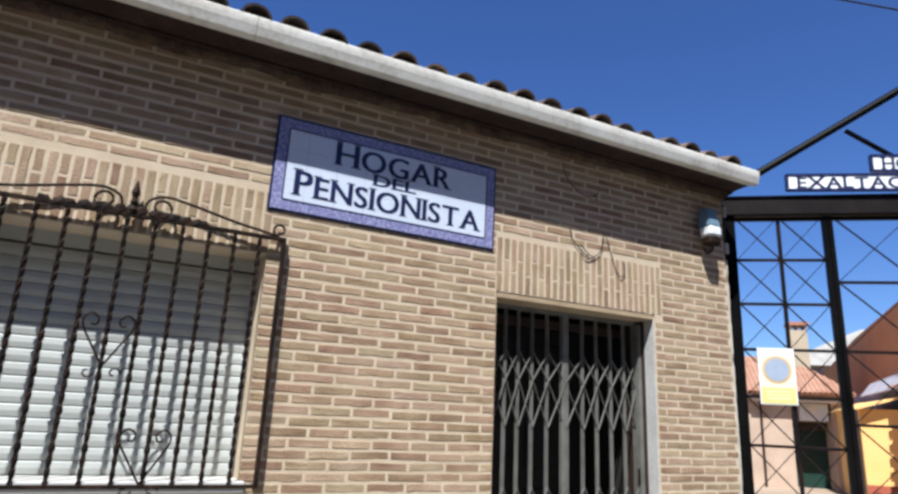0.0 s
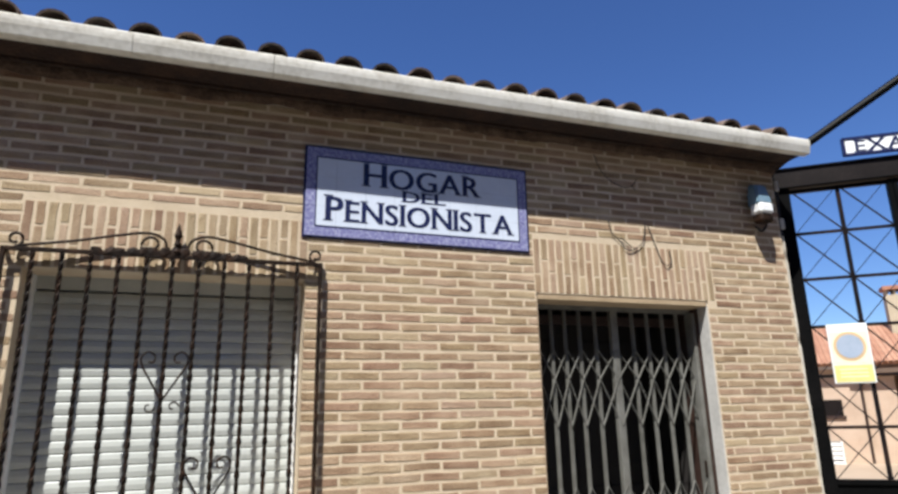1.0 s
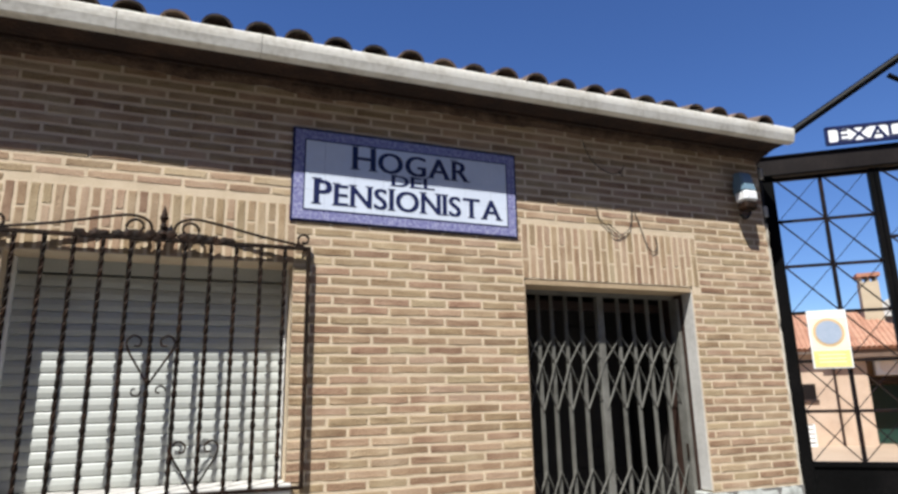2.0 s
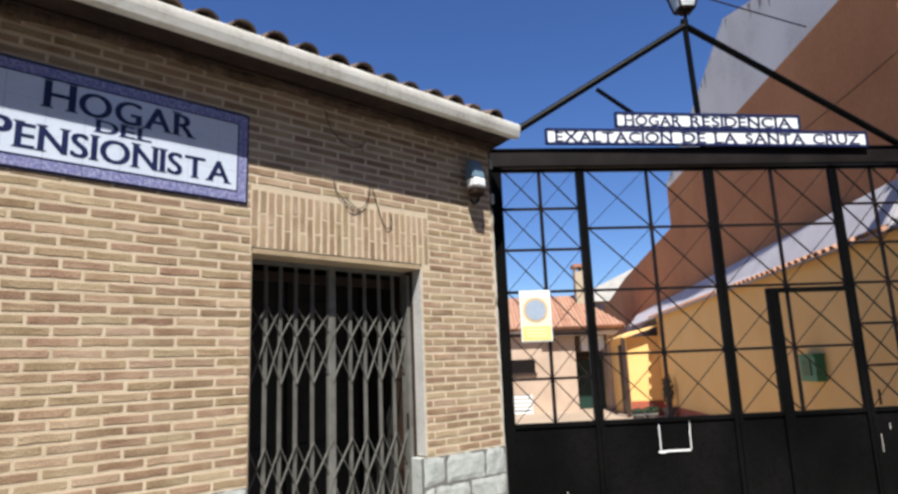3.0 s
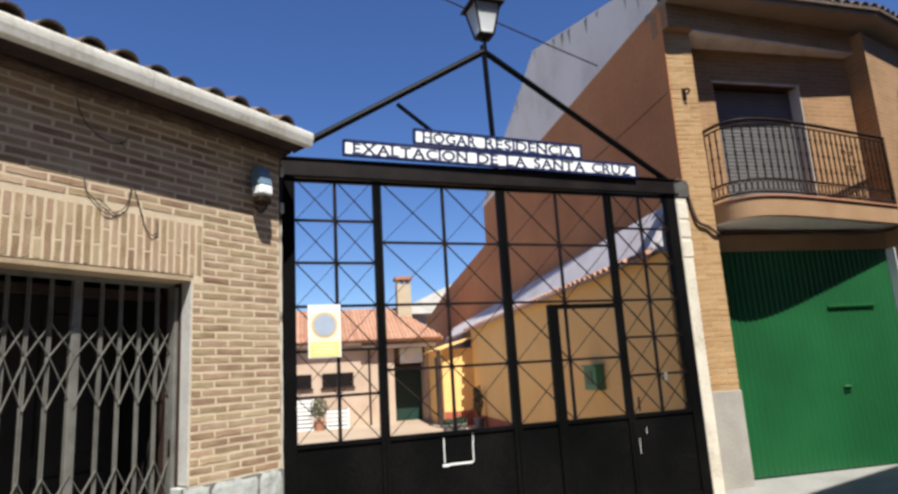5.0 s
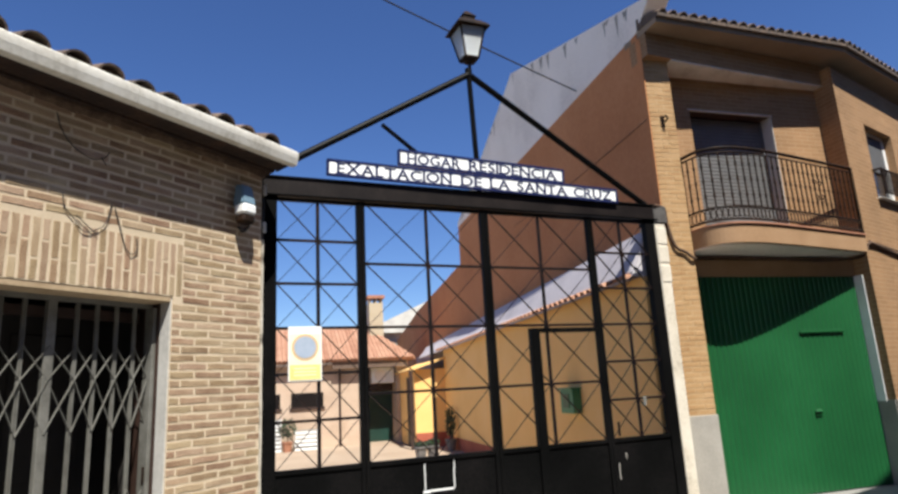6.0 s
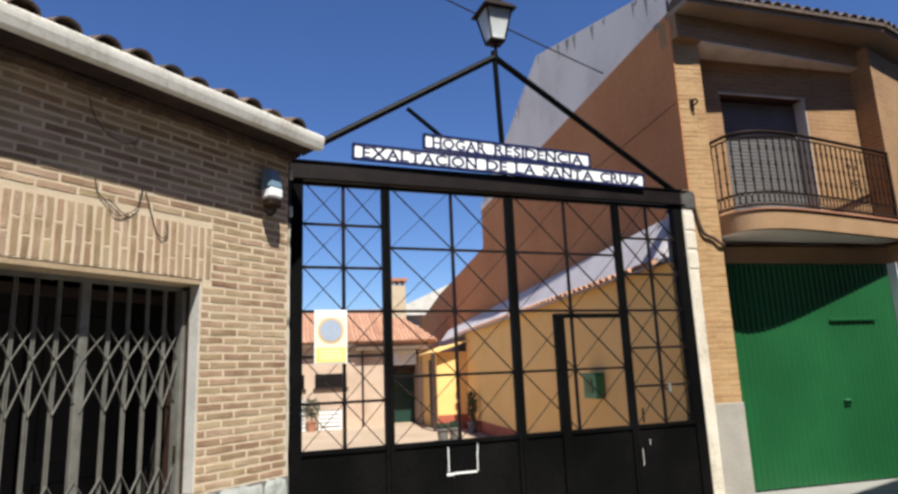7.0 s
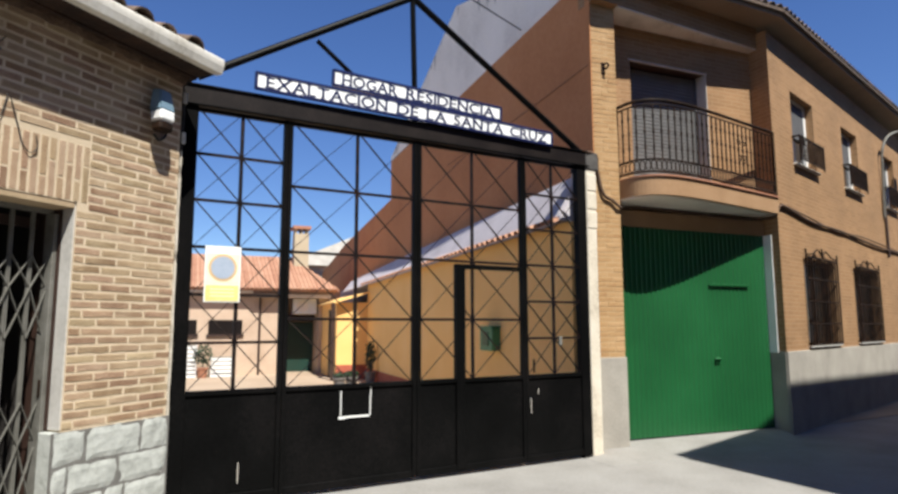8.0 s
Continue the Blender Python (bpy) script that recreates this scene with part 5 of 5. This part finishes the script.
def garage_door():
    g = thing("garage_door", DOOR, "green corrugated steel garage door, partly in shade", "garage door")
    a, b, z0, z1 = 1.16, 3.965, 0.015, 2.80
    n = 34
    first = None
    w = (b - a) / n
    for k in range(n):
        if first is None:
            bm = bmesh.new()
            prof = [(0.0, 0.009), (0.12 * w, 0.0), (0.60 * w, 0.0), (0.72 * w, 0.009), (w - 0.0005, 0.009), (w - 0.0005, 0.03), (0.0, 0.03)]
            lo = [bm.verts.new((x, y, z0)) for x, y in prof]
            hi = [bm.verts.new((x, y, z1)) for x, y in prof]
            for i in range(len(prof)):
                j = (i + 1) % len(prof)
                bm.faces.new((lo[i], lo[j], hi[j], hi[i]))
            bm.faces.new(lo[::-1])
            bm.faces.new(hi)
            first = part("rib", bm, GREEN, g)
            ob = first
        else:
            ob = first.copy()
            scene.collection.objects.link(ob)
        ob.location.x = a + k * w
    part("pull_bar", boxed(2.82, 3.57, -0.035, -0.012, 2.03, 2.062, bevel=0.004), GREEN, g, "green cross handle")
    part("lock", boxed(2.87, 2.97, -0.02, 0.0, 0.945, 1.03, bevel=0.008), GREEN, g, "green lock plate")
    part("knob", boxed(2.86, 2.96, -0.045, -0.018, 0.995, 1.02, bevel=0.008), GREEN, g)
    part("head_frame", boxed(a, b, -0.015, 0.02, 2.80, 2.835), CREAM, g, "pale head frame")


garage_door()


def gate_pier():
    p = thing("gate_pier", GATE, "narrow whitewashed masonry pier beside the gate", "pier")
    bm = boxed(4.302, 4.46, -0.035, 0.25, -0.07, 3.40, bevel=0.008)
    part("shaft", bm, WHITEWASH, p)
    part("cap", boxed(4.29, 4.50, -0.05, 0.25, 3.40, 3.62, bevel=0.01), SOOT_STONE, p, "dark weathered pier cap")
    for z in (2.66, 2.90, 3.13):
        part("block", boxed(4.305, 4.468, -0.043, 0.2, z, z + 0.215, bevel=0.012), WHITEWASH, p, "uneven whitewashed block")


gate_pier()


def facade_cables():
    def cable(pts, r, name="cable", label="weathered brown service cable along the house front"):
        ob = part(name, path_tube(bmesh.new(), smooth_path(pts, 6), r), BROWN_CABLE)
        return tagged(ob, label, "cable", "service cables")
    D = lambda u, v, z: DOOR @ Vector((u, -v, z))
    Wg = lambda s, y, z: WING @ Vector((s, -y, z))
    G = lambda s, y, z: GATE @ Vector((s, -y, z))
    cable([G(4.30, 0.06, 3.62), D(0.70, 0.38, 3.60), D(0.78, 0.29, 3.45), D(0.86, 0.29, 3.15), D(1.0, 0.29, 3.07), D(1.14, 0.28, 2.98), D(1.3, 0.1, 3.04), D(1.8, 0.04, 3.07), D(2.6, 0.04, 3.05), D(3.4, 0.05, 3.02), D(3.93, 0.20, 3.05), Wg(0.05, 0.03, 3.22), Wg(0.4, 0.03, 3.21), Wg(1.5, 0.03, 3.12), Wg(3.0, 0.03, 3.13), Wg(5.5, 0.03, 3.05), Wg(9.0, 0.03, 3.1)], 0.020)
    cable([Wg(0.1, 0.02, 3.26), Wg(1.2, 0.03, 3.19), Wg(2.8, 0.03, 3.10), Wg(4.5, 0.03, 3.15), Wg(9.0, 0.03, 3.02)], 0.013)
    pts = [SIDE @ Vector((0.03 + 0.55 * k, 0.012, 4.87 - 0.05 * math.sin(math.pi * k / 10))) for k in range(11)]
    ob = part("wall_cable", path_tube(bmesh.new(), pts, 0.0045), BROWN_CABLE)
    tagged(ob, "thin brown cable along the rendered party wall", "cable")
    # overhead line that hangs from the gable across the street
    a, b = SIDE @ Vector((1.99, 0.0, 6.25)), Vector((1.85, 1.54, 6.72))
    pts = [a.lerp(b, k / 12) - Vector((0, 0, 0.25 * (k / 12) * (1 - k / 12))) for k in range(13)]
    ob = part("overhead_cable", path_tube(bmesh.new(), pts, 0.011), BLACK_RUBBER)
    tagged(ob, "thin overhead cable hanging across the sky", "cable")
    hook = thing("wall_hook", DOOR @ pose(0.94, -0.26, 4.85), "black iron hook on the brick pillar", "hook")
    part("plate", boxed(-0.03, 0.03, -0.012, 0.0, -0.09, 0.07, bevel=0.004), IRON, hook)
    part("hook", path_tube(bmesh.new(), smooth_path([(0, -0.01, 0.03), (0.01, -0.07, 0.04), (0.02, -0.09, 0.0), (0.0, -0.05, -0.04)]), 0.012), IRON, hook)
    lamp = thing("street_lamp", WING @ pose(6.1, 0, 0), "pale grey wall-mounted street lamp arm", "street lamp")
    part("arm", path_tube(bmesh.new(), smooth_path([(0, -0.03, 3.75), (0, -0.06, 4.6), (0, -0.10, 5.25), (0.25, -0.25, 5.6), (0.9, -0.6, 5.72)]), 0.028, 8), GREY_STEEL, lamp)
    part("head", boxed(0.85, 1.4, -0.85, -0.55, 5.66, 5.78, bevel=0.03), GREY_STEEL, lamp)
    part("pipe", path_tube(bmesh.new(), [(0.1, -0.03, 2.9), (0.1, -0.03, 4.0)], 0.03), ROD_BROWN, lamp)


facade_cables()

# ---- yard behind the gate ----
def yellow_shed():
    s = thing("yellow_shed", YARD, "yellow lean-to with red skirting and clay tile edge", "shed")
    part("wall", slab_xz(bmesh.new(), [(-11.58, -0.05), (0.0, -0.05), (0.0, 2.68), (-11.58, 2.77)], -0.2, 0.0), YELLOW, s)
    part("skirting", boxed(-11.58, 0.002, 0.0, 0.012, -0.05, 0.26), RED_PAINT, s, "oxide red skirting")
    part("end_wall", slab_xz(bmesh.new(), [(0.0, -0.05), (4.2, -0.05), (4.2, 2.15), (0.0, 2.15)], 0.0, 0.90), YELLOW, s, "sunlit yellow end wall")
    part("skirting", boxed(-0.012, 0.0, 0.013, 0.90, -0.05, 0.36), RED_PAINT, s)
    bm = bmesh.new()
    v = [bm.verts.new(p) for p in ((-0.25, 1.05, 2.10), (4.3, 1.05, 2.10), (4.3, 0.0, 2.42), (-0.25, 0.0, 2.42))]
    f = bm.faces.new(v)
    ex = bmesh.ops.extrude_face_region(bm, geom=[f])
    bmesh.ops.translate(bm, vec=(0, 0, 0.06), verts=[g for g in ex["geom"] if isinstance(g, bmesh.types.BMVert)])
    part("awning", bm, YELLOW, s, "yellow painted awning edge")
    bm = bmesh.new()
    v = [bm.verts.new(p) for p in ((-11.55, 0.17, 2.77), (3.2, 0.17, 2.62), (3.2, -0.12, 2.99), (-11.55, -0.12, 3.36), (3.2, -0.36, 3.0), (-11.55, -0.36, 3.37))]
    f = [bm.faces.new([v[i] for i in k]) for k in ((0, 1, 2, 3), (3, 2, 4, 5))]
    ex = bmesh.ops.extrude_face_region(bm, geom=f)
    bmesh.ops.translate(bm, vec=(0, 0, -0.04), verts=[g for g in ex["geom"] if isinstance(g, bmesh.types.BMVert)])
    rf = part("roof", bm, LILAC, s, "pale lilac sheet roof of the lean-to")
    part("street_end", slab_xz(bmesh.new(), [(-11.60, -0.05), (-11.56, -0.05), (-11.56, 2.76), (-11.60, 2.76)], -0.36, 0.0), YELLOW, s)
    bm = bmesh.new()
    face = [bm.verts.new((-11.57, y, z)) for y, z in ((0.16, 2.765), (-0.12, 3.35), (-0.36, 3.36), (-0.36, 2.765))]
    ex = bmesh.ops.extrude_face_region(bm, geom=[bm.faces.new(face)])
    bmesh.ops.translate(bm, vec=(-0.03, 0, 0), verts=[g for g in ex["geom"] if isinstance(g, bmesh.types.BMVert)])
    part("end_cap", bm, LILAC, rf, "pale lilac rendered end of the roof")
    mesh_tile = None
    for k in range(58):
        x = -11.5 + k * 0.2
        m = Matrix.Translation((x, 0.22, 2.735 - 0.0077 * (x + 11.4))) @ Matrix.Rotation(radians(180), 4, "Z") @ Euler((0.4, 0, 0)).to_matrix().to_4x4()
        if mesh_tile is None:
            mesh_tile = part("roof_tile", tile_mesh(0.14, 0.068, 0.06), RED_TILE, rf)
            ob = mesh_tile
        else:
            ob = mesh_tile.copy()
            scene.collection.objects.link(ob)
        ob.matrix_basis = m
    part("post", boxed(-0.35, -0.25, 1.0, 1.1, -0.05, 2.12), ROD_BROWN, s, "brown awning post")
    part("end_door", boxed(0.5, 1.3, 0.902, 0.925, -0.05, 1.95), ROD_BROWN, s, "brown door")
    box_ = thing("letter_box", YARD @ pose(-9.28, 0, 1.09), "green metal letter box on the yellow wall", "letter box")
    part("body", boxed(-0.16, 0.32, 0.0, 0.14, 0.0, 0.35, bevel=0.01), BOX_GREEN, box_)
    part("flap", boxed(-0.03, 0.21, 0.14, 0.155, 0.08, 0.29, bevel=0.004), GREEN, box_, "brighter green flap")
    part("lid", boxed(-0.18, 0.34, -0.005, 0.17, 0.35, 0.38, bevel=0.006), BOX_GREEN, box_)


yellow_shed()


def leaf_clump(bm, centre, radii, count, size, seed):
    rng = random.Random(seed)
    for _ in range(count):
        d = Vector((rng.gauss(0, 1), rng.gauss(0, 1), rng.gauss(0, 1))).normalized() * rng.uniform(0.45, 1.0)
        p = Vector(centre) + Vector((d.x * radii[0], d.y * radii[1], d.z * radii[2]))
        q = Euler((rng.uniform(0, 6.3), rng.uniform(0, 6.3), rng.uniform(0, 6.3))).to_matrix()
        k = size * rng.uniform(0.6, 1.3)
        vs = [bm.verts.new(p + q @ Vector(c)) for c in ((-k, 0, 0), (0, -0.4 * k, 0.1 * k), (k, 0, 0), (0, 0.4 * k, 0.1 * k))]
        bm.faces.new(vs)
    return bm


def potted_plant(m, h, r, seed, label, pot=TERRACOTTA):
    p = thing("potted_plant", m, label, "plant", "plants in the yard")
    bm = bmesh.new()
    rod(bm, (0, 0, 0), (0, 0, 0.26), 0.11, 12, 0.15)
    rod(bm, (0, 0, 0.26), (0, 0, 0.30), 0.17, 12)
    part("pot", bm, pot, p)
    part("stem", rod(bmesh.new(), (0, 0, 0.28), (0, 0, 0.3 + h * 0.6), 0.015, 6), ROD_BROWN, p)
    part("foliage", leaf_clump(bmesh.new(), (0, 0, 0.3 + h / 2), (r, r, h / 2), 360, 0.05, seed), LEAF, p)


potted_plant(YARD @ pose(-1.35, 0.2, -0.05), 0.85, 0.15, 3, "tall dark potted shrub against the yellow wall", GREY_POT)
potted_plant(DOOR @ pose(-0.5, 8.4, -0.05), 0.10, 0.16, 5, "low plant in a grey pot on the yard floor", GREY_POT)
potted_plant(DOOR @ pose(-0.18, 8.5, -0.05), 0.14, 0.17, 6, "low plant in a grey pot on the yard floor", GREY_POT)
potted_plant(FAR @ pose(-1.75, -0.6, -0.05), 0.7, 0.3, 7, "leafy potted plant beside white boxes")


def far_house():
    h = thing("far_house", FAR, "peach rendered cottage with red clay roof and chimney", "house")
    part("wall", boxed(-6.5, 0.72, 0.0, 5.0, -0.05, 2.62), PINK_WALL, h)
    part("dado", boxed(-6.5, 0.722, -0.012, 0.0, -0.05, 0.50), PINK_WALL, h, "peach dado")
    part("recess_wall", boxed(0.72, 2.1, 1.0, 5.0, -0.05, 2.62), PINK_WALL, h)
    part("pier", boxed(1.78, 2.1, 0.0, 1.0, -0.05, 2.62), PINK_WALL, h)
    bm = bmesh.new()
    v = [bm.verts.new(p) for p in ((-6.8, -0.35, 2.66), (2.35, -0.35, 2.66), (1.2, 2.4, 3.95), (-6.8, 2.4, 3.95), (2.35, 5.2, 2.66), (-6.8, 5.2, 2.66))]
    for f in ((0, 1, 2, 3), (1, 4, 2), (3, 2, 4, 5)):
        bm.faces.new([v[i] for i in f])
    ex = bmesh.ops.extrude_face_region(bm, geom=bm.faces[:])
    bmesh.ops.translate(bm, vec=(0, 0, -0.09), verts=[g for g in ex["geom"] if isinstance(g, bmesh.types.BMVert)])
    rf = part("roof", bm, RED_TILE, h, "red clay hipped roof")
    slope = math.atan2(1.29, 2.75)
    pieces = []
    for k in range(68):
        x = -6.6 + k * 0.132
        top = 2.75 if x < 1.2 else 2.75 * (2.35 - x) / 1.15
        if top > 0.2:
            bmt = tile_mesh(top / math.cos(slope), 0.058, 0.054)
            bmt.verts.index_update()
            pieces.append(([p.co.copy() for p in bmt.verts], [[p.index for p in f.verts] for f in bmt.faces], Matrix.Translation((x, -0.4, 2.625)) @ Euler((slope, 0, 0)).to_matrix().to_4x4()))
            bmt.free()
    joined("tiling", pieces, RED_TILE, rf, "red clay tile rows", kind="stuff")
    part("fascia", boxed(-0.35, 2.1, -0.30, -0.24, 2.36, 2.60), EAVE_BROWN, h, "brown boxed porch eave")
    part("fascia", boxed(-6.8, -0.36, -0.30, -0.26, 2.50, 2.60), CREAM, h, "pale gutter board")
    ch = part("chimney", boxed(1.16, 1.66, 1.5, 2.0, 3.2, 4.72), CHIMNEY, h, "cream rendered chimney")
    part("chimney_cap", boxed(1.10, 1.72, 1.42, 2.08, 4.88, 4.99), TERRACOTTA, ch, "clay chimney cap")
    for x in (1.18, 1.38, 1.58):
        part("chimney_leg", boxed(x, x + 0.06, 1.5, 2.0, 4.72, 4.88), CHIMNEY, ch)
    for a, b in ((-1.62, -0.62), (-2.9, -1.95)):
        w = part("window", boxed(a, b, -0.02, 0.01, 1.22, 1.66), DARK_GLASS_TINT, h, "dark low window")
        part("frame", boxed(a - 0.05, b + 0.05, -0.05, -0.02, 1.14, 1.22), ROD_BROWN, w)
    part("door", boxed(0.86, 1.78, 0.95, 0.995, -0.05, 1.60), DARK_GREEN, h, "dark green door")
    part("door_head", boxed(0.72, 1.78, 0.75, 0.99, 1.63, 1.80), ROD_BROWN, h)
    part("drainpipe", rod(bmesh.new(), (-0.1, -0.05, -0.05), (-0.1, -0.05, 2.45), 0.035, 8), ROD_BROWN, h)
    ac = part("air_conditioner", boxed(0.95, 1.72, 0.10, 0.5, 1.86, 2.36, bevel=0.02), WHITE, h, "white air conditioner")
    part("fan_grille", rod(bmesh.new(), (1.25, 0.08, 2.11), (1.25, 0.101, 2.11), 0.19, 16), GABLE_GREY, ac)
    for x, z, n in ((-1.25, -0.05, 5), (-2.35, -0.05, 8)):
        c = thing("slatted_crate", FAR @ pose(x, -0.55, z), "white slatted crate stacked on the yard floor", "crate", "white crates in the yard")
        for k in range(n):
            part("slat", boxed(-0.28, 0.42, 0.0, 0.02, k * 0.12 + 0.01, k * 0.12 + 0.085), WHITE, c)
        for xx in (-0.28, 0.40):
            part("post", boxed(xx, xx + 0.03, 0.02, 0.3, 0.0, n * 0.12), WHITE, c)
        part("back", boxed(-0.28, 0.42, 0.28, 0.30, 0.0, n * 0.12), PLINTH, c)


far_house()


def distant_house():
    d = thing("distant_house", FAR @ pose(4.7, 9.0, -0.3, 0, 0, 0), "pale grey house with a light roof behind the yard", "house")
    part("wall", boxed(-2.6, 4.0, 0, 5, -0.06, 4.6), PLINTH, d)
    bm = bmesh.new()
    v = [bm.verts.new(p) for p in ((-2.9, -0.3, 4.6), (4.3, -0.3, 4.6), (4.3, 2.5, 6.6), (1.2, 2.5, 6.5), (-2.9, 5.3, 4.6), (4.3, 5.3, 4.6))]
    for f in ((0, 1, 2, 3), (0, 3, 4), (3, 2, 5, 4), (1, 5, 2), (0, 4, 5, 1)):
        bm.faces.new([v[i] for i in f])
    part("roof", bm, PLINTH, d, "pale grey roof")


distant_house()


def street_end_house():
    e = thing("white_house", WING @ pose(14.0, -2.0, 0), "white rendered house at the end of the street", "house")
    part("wall", boxed(0, 7, 0, 6, -0.06, 8.0), PLASTER, e)
    part("coping", boxed(-0.1, 7.1, -0.1, 6.1, 8.0, 8.12), GABLE_GREY, e)


street_end_house()

# ---- unseen house and added light-blocking masses across the street, behind the walk ----
def opposite_house():
    o = thing("opposite_house", pose(5.88, -6.96, 0, 0, 0, -24.8), "plain rendered house across the street", "house")
    part("wall", boxed(0, 16, -6, 0, -0.06, 7.05), DULL_RENDER, o)
    part("roof", boxed(0.0, 16, -6.1, 0.0, 7.05, 7.15), TILE, o)
    # added mass, never in view: blocks low sky and ground bounce
    p = thing("unseen_fill_block", pose(-16, -15.3, 0), "unseen brown block added across the street to cut fill light", "house")
    part("wall", boxed(0, 18.5, 0, 7.5, -0.06, 8.2), DULL_RENDER, p)
    part("roof", boxed(-0.1, 18.6, -0.1, 7.6, 8.2, 8.35), TILE, p)
    # added mass, never in view: closes the far end of the street
    q = thing("unseen_street_block", pose(-16, -9.0, 0), "unseen brown block added to close off the street", "house")
    part("wall", boxed(0, 6.5, 4.5, 13, -0.06, 6.4), DULL_RENDER, q)
    part("roof", boxed(-0.1, 6.6, 4.4, 13.1, 6.4, 6.55), TILE, q)


opposite_house()

# ---- single bricks: the near stretches of the wall, and the corner pillar ----
def near_bricks():
    meshes = []
    for v, f in VARIANTS:
        mesh = bpy.data.meshes.new("brick")
        mesh.from_pydata(v, [], f)
        mesh.materials.append(BRICK)
        mesh.update()
        meshes.append(mesh)
    for b in ALL_BRICKS:
        if near_stretch(b):
            x, z, length, y, var = b
            ob = new("brick", meshes[var])
            ob.parent = wall
            ob.matrix_basis = Matrix.Translation((x, y, z)) @ Matrix.Diagonal((length / BL, 1, 1, 1))


near_bricks()


def pillar_bricks():
    pillar = next(o for o in manor.children if o.name.startswith("pillar") and "base" not in o.name)
    mesh = bpy.data.meshes.new("brick")
    v, f = brick_mesh("brick", 0.25, 0.052, 3)
    mesh.from_pydata(v, [], f)
    mesh.materials.append(YELLOW_BRICK)
    rng = random.Random(2)
    for k in range(73):
        z = 1.115 + k * 0.0625
        if z > 5.7:
            break
        cuts = (0.75, 1.0, 1.15) if k % 2 else (0.75, 0.90, 1.15)
        for a, b in zip(cuts, cuts[1:]):
            ob = new("brick", mesh)
            ob.parent = pillar
            ob.matrix_basis = Matrix.Translation(((a + b) / 2, -0.258 + rng.uniform(-0.002, 0.002), z)) @ Matrix.Diagonal(((b - a - 0.01) / 0.25, 1, 1, 1))


pillar_bricks()
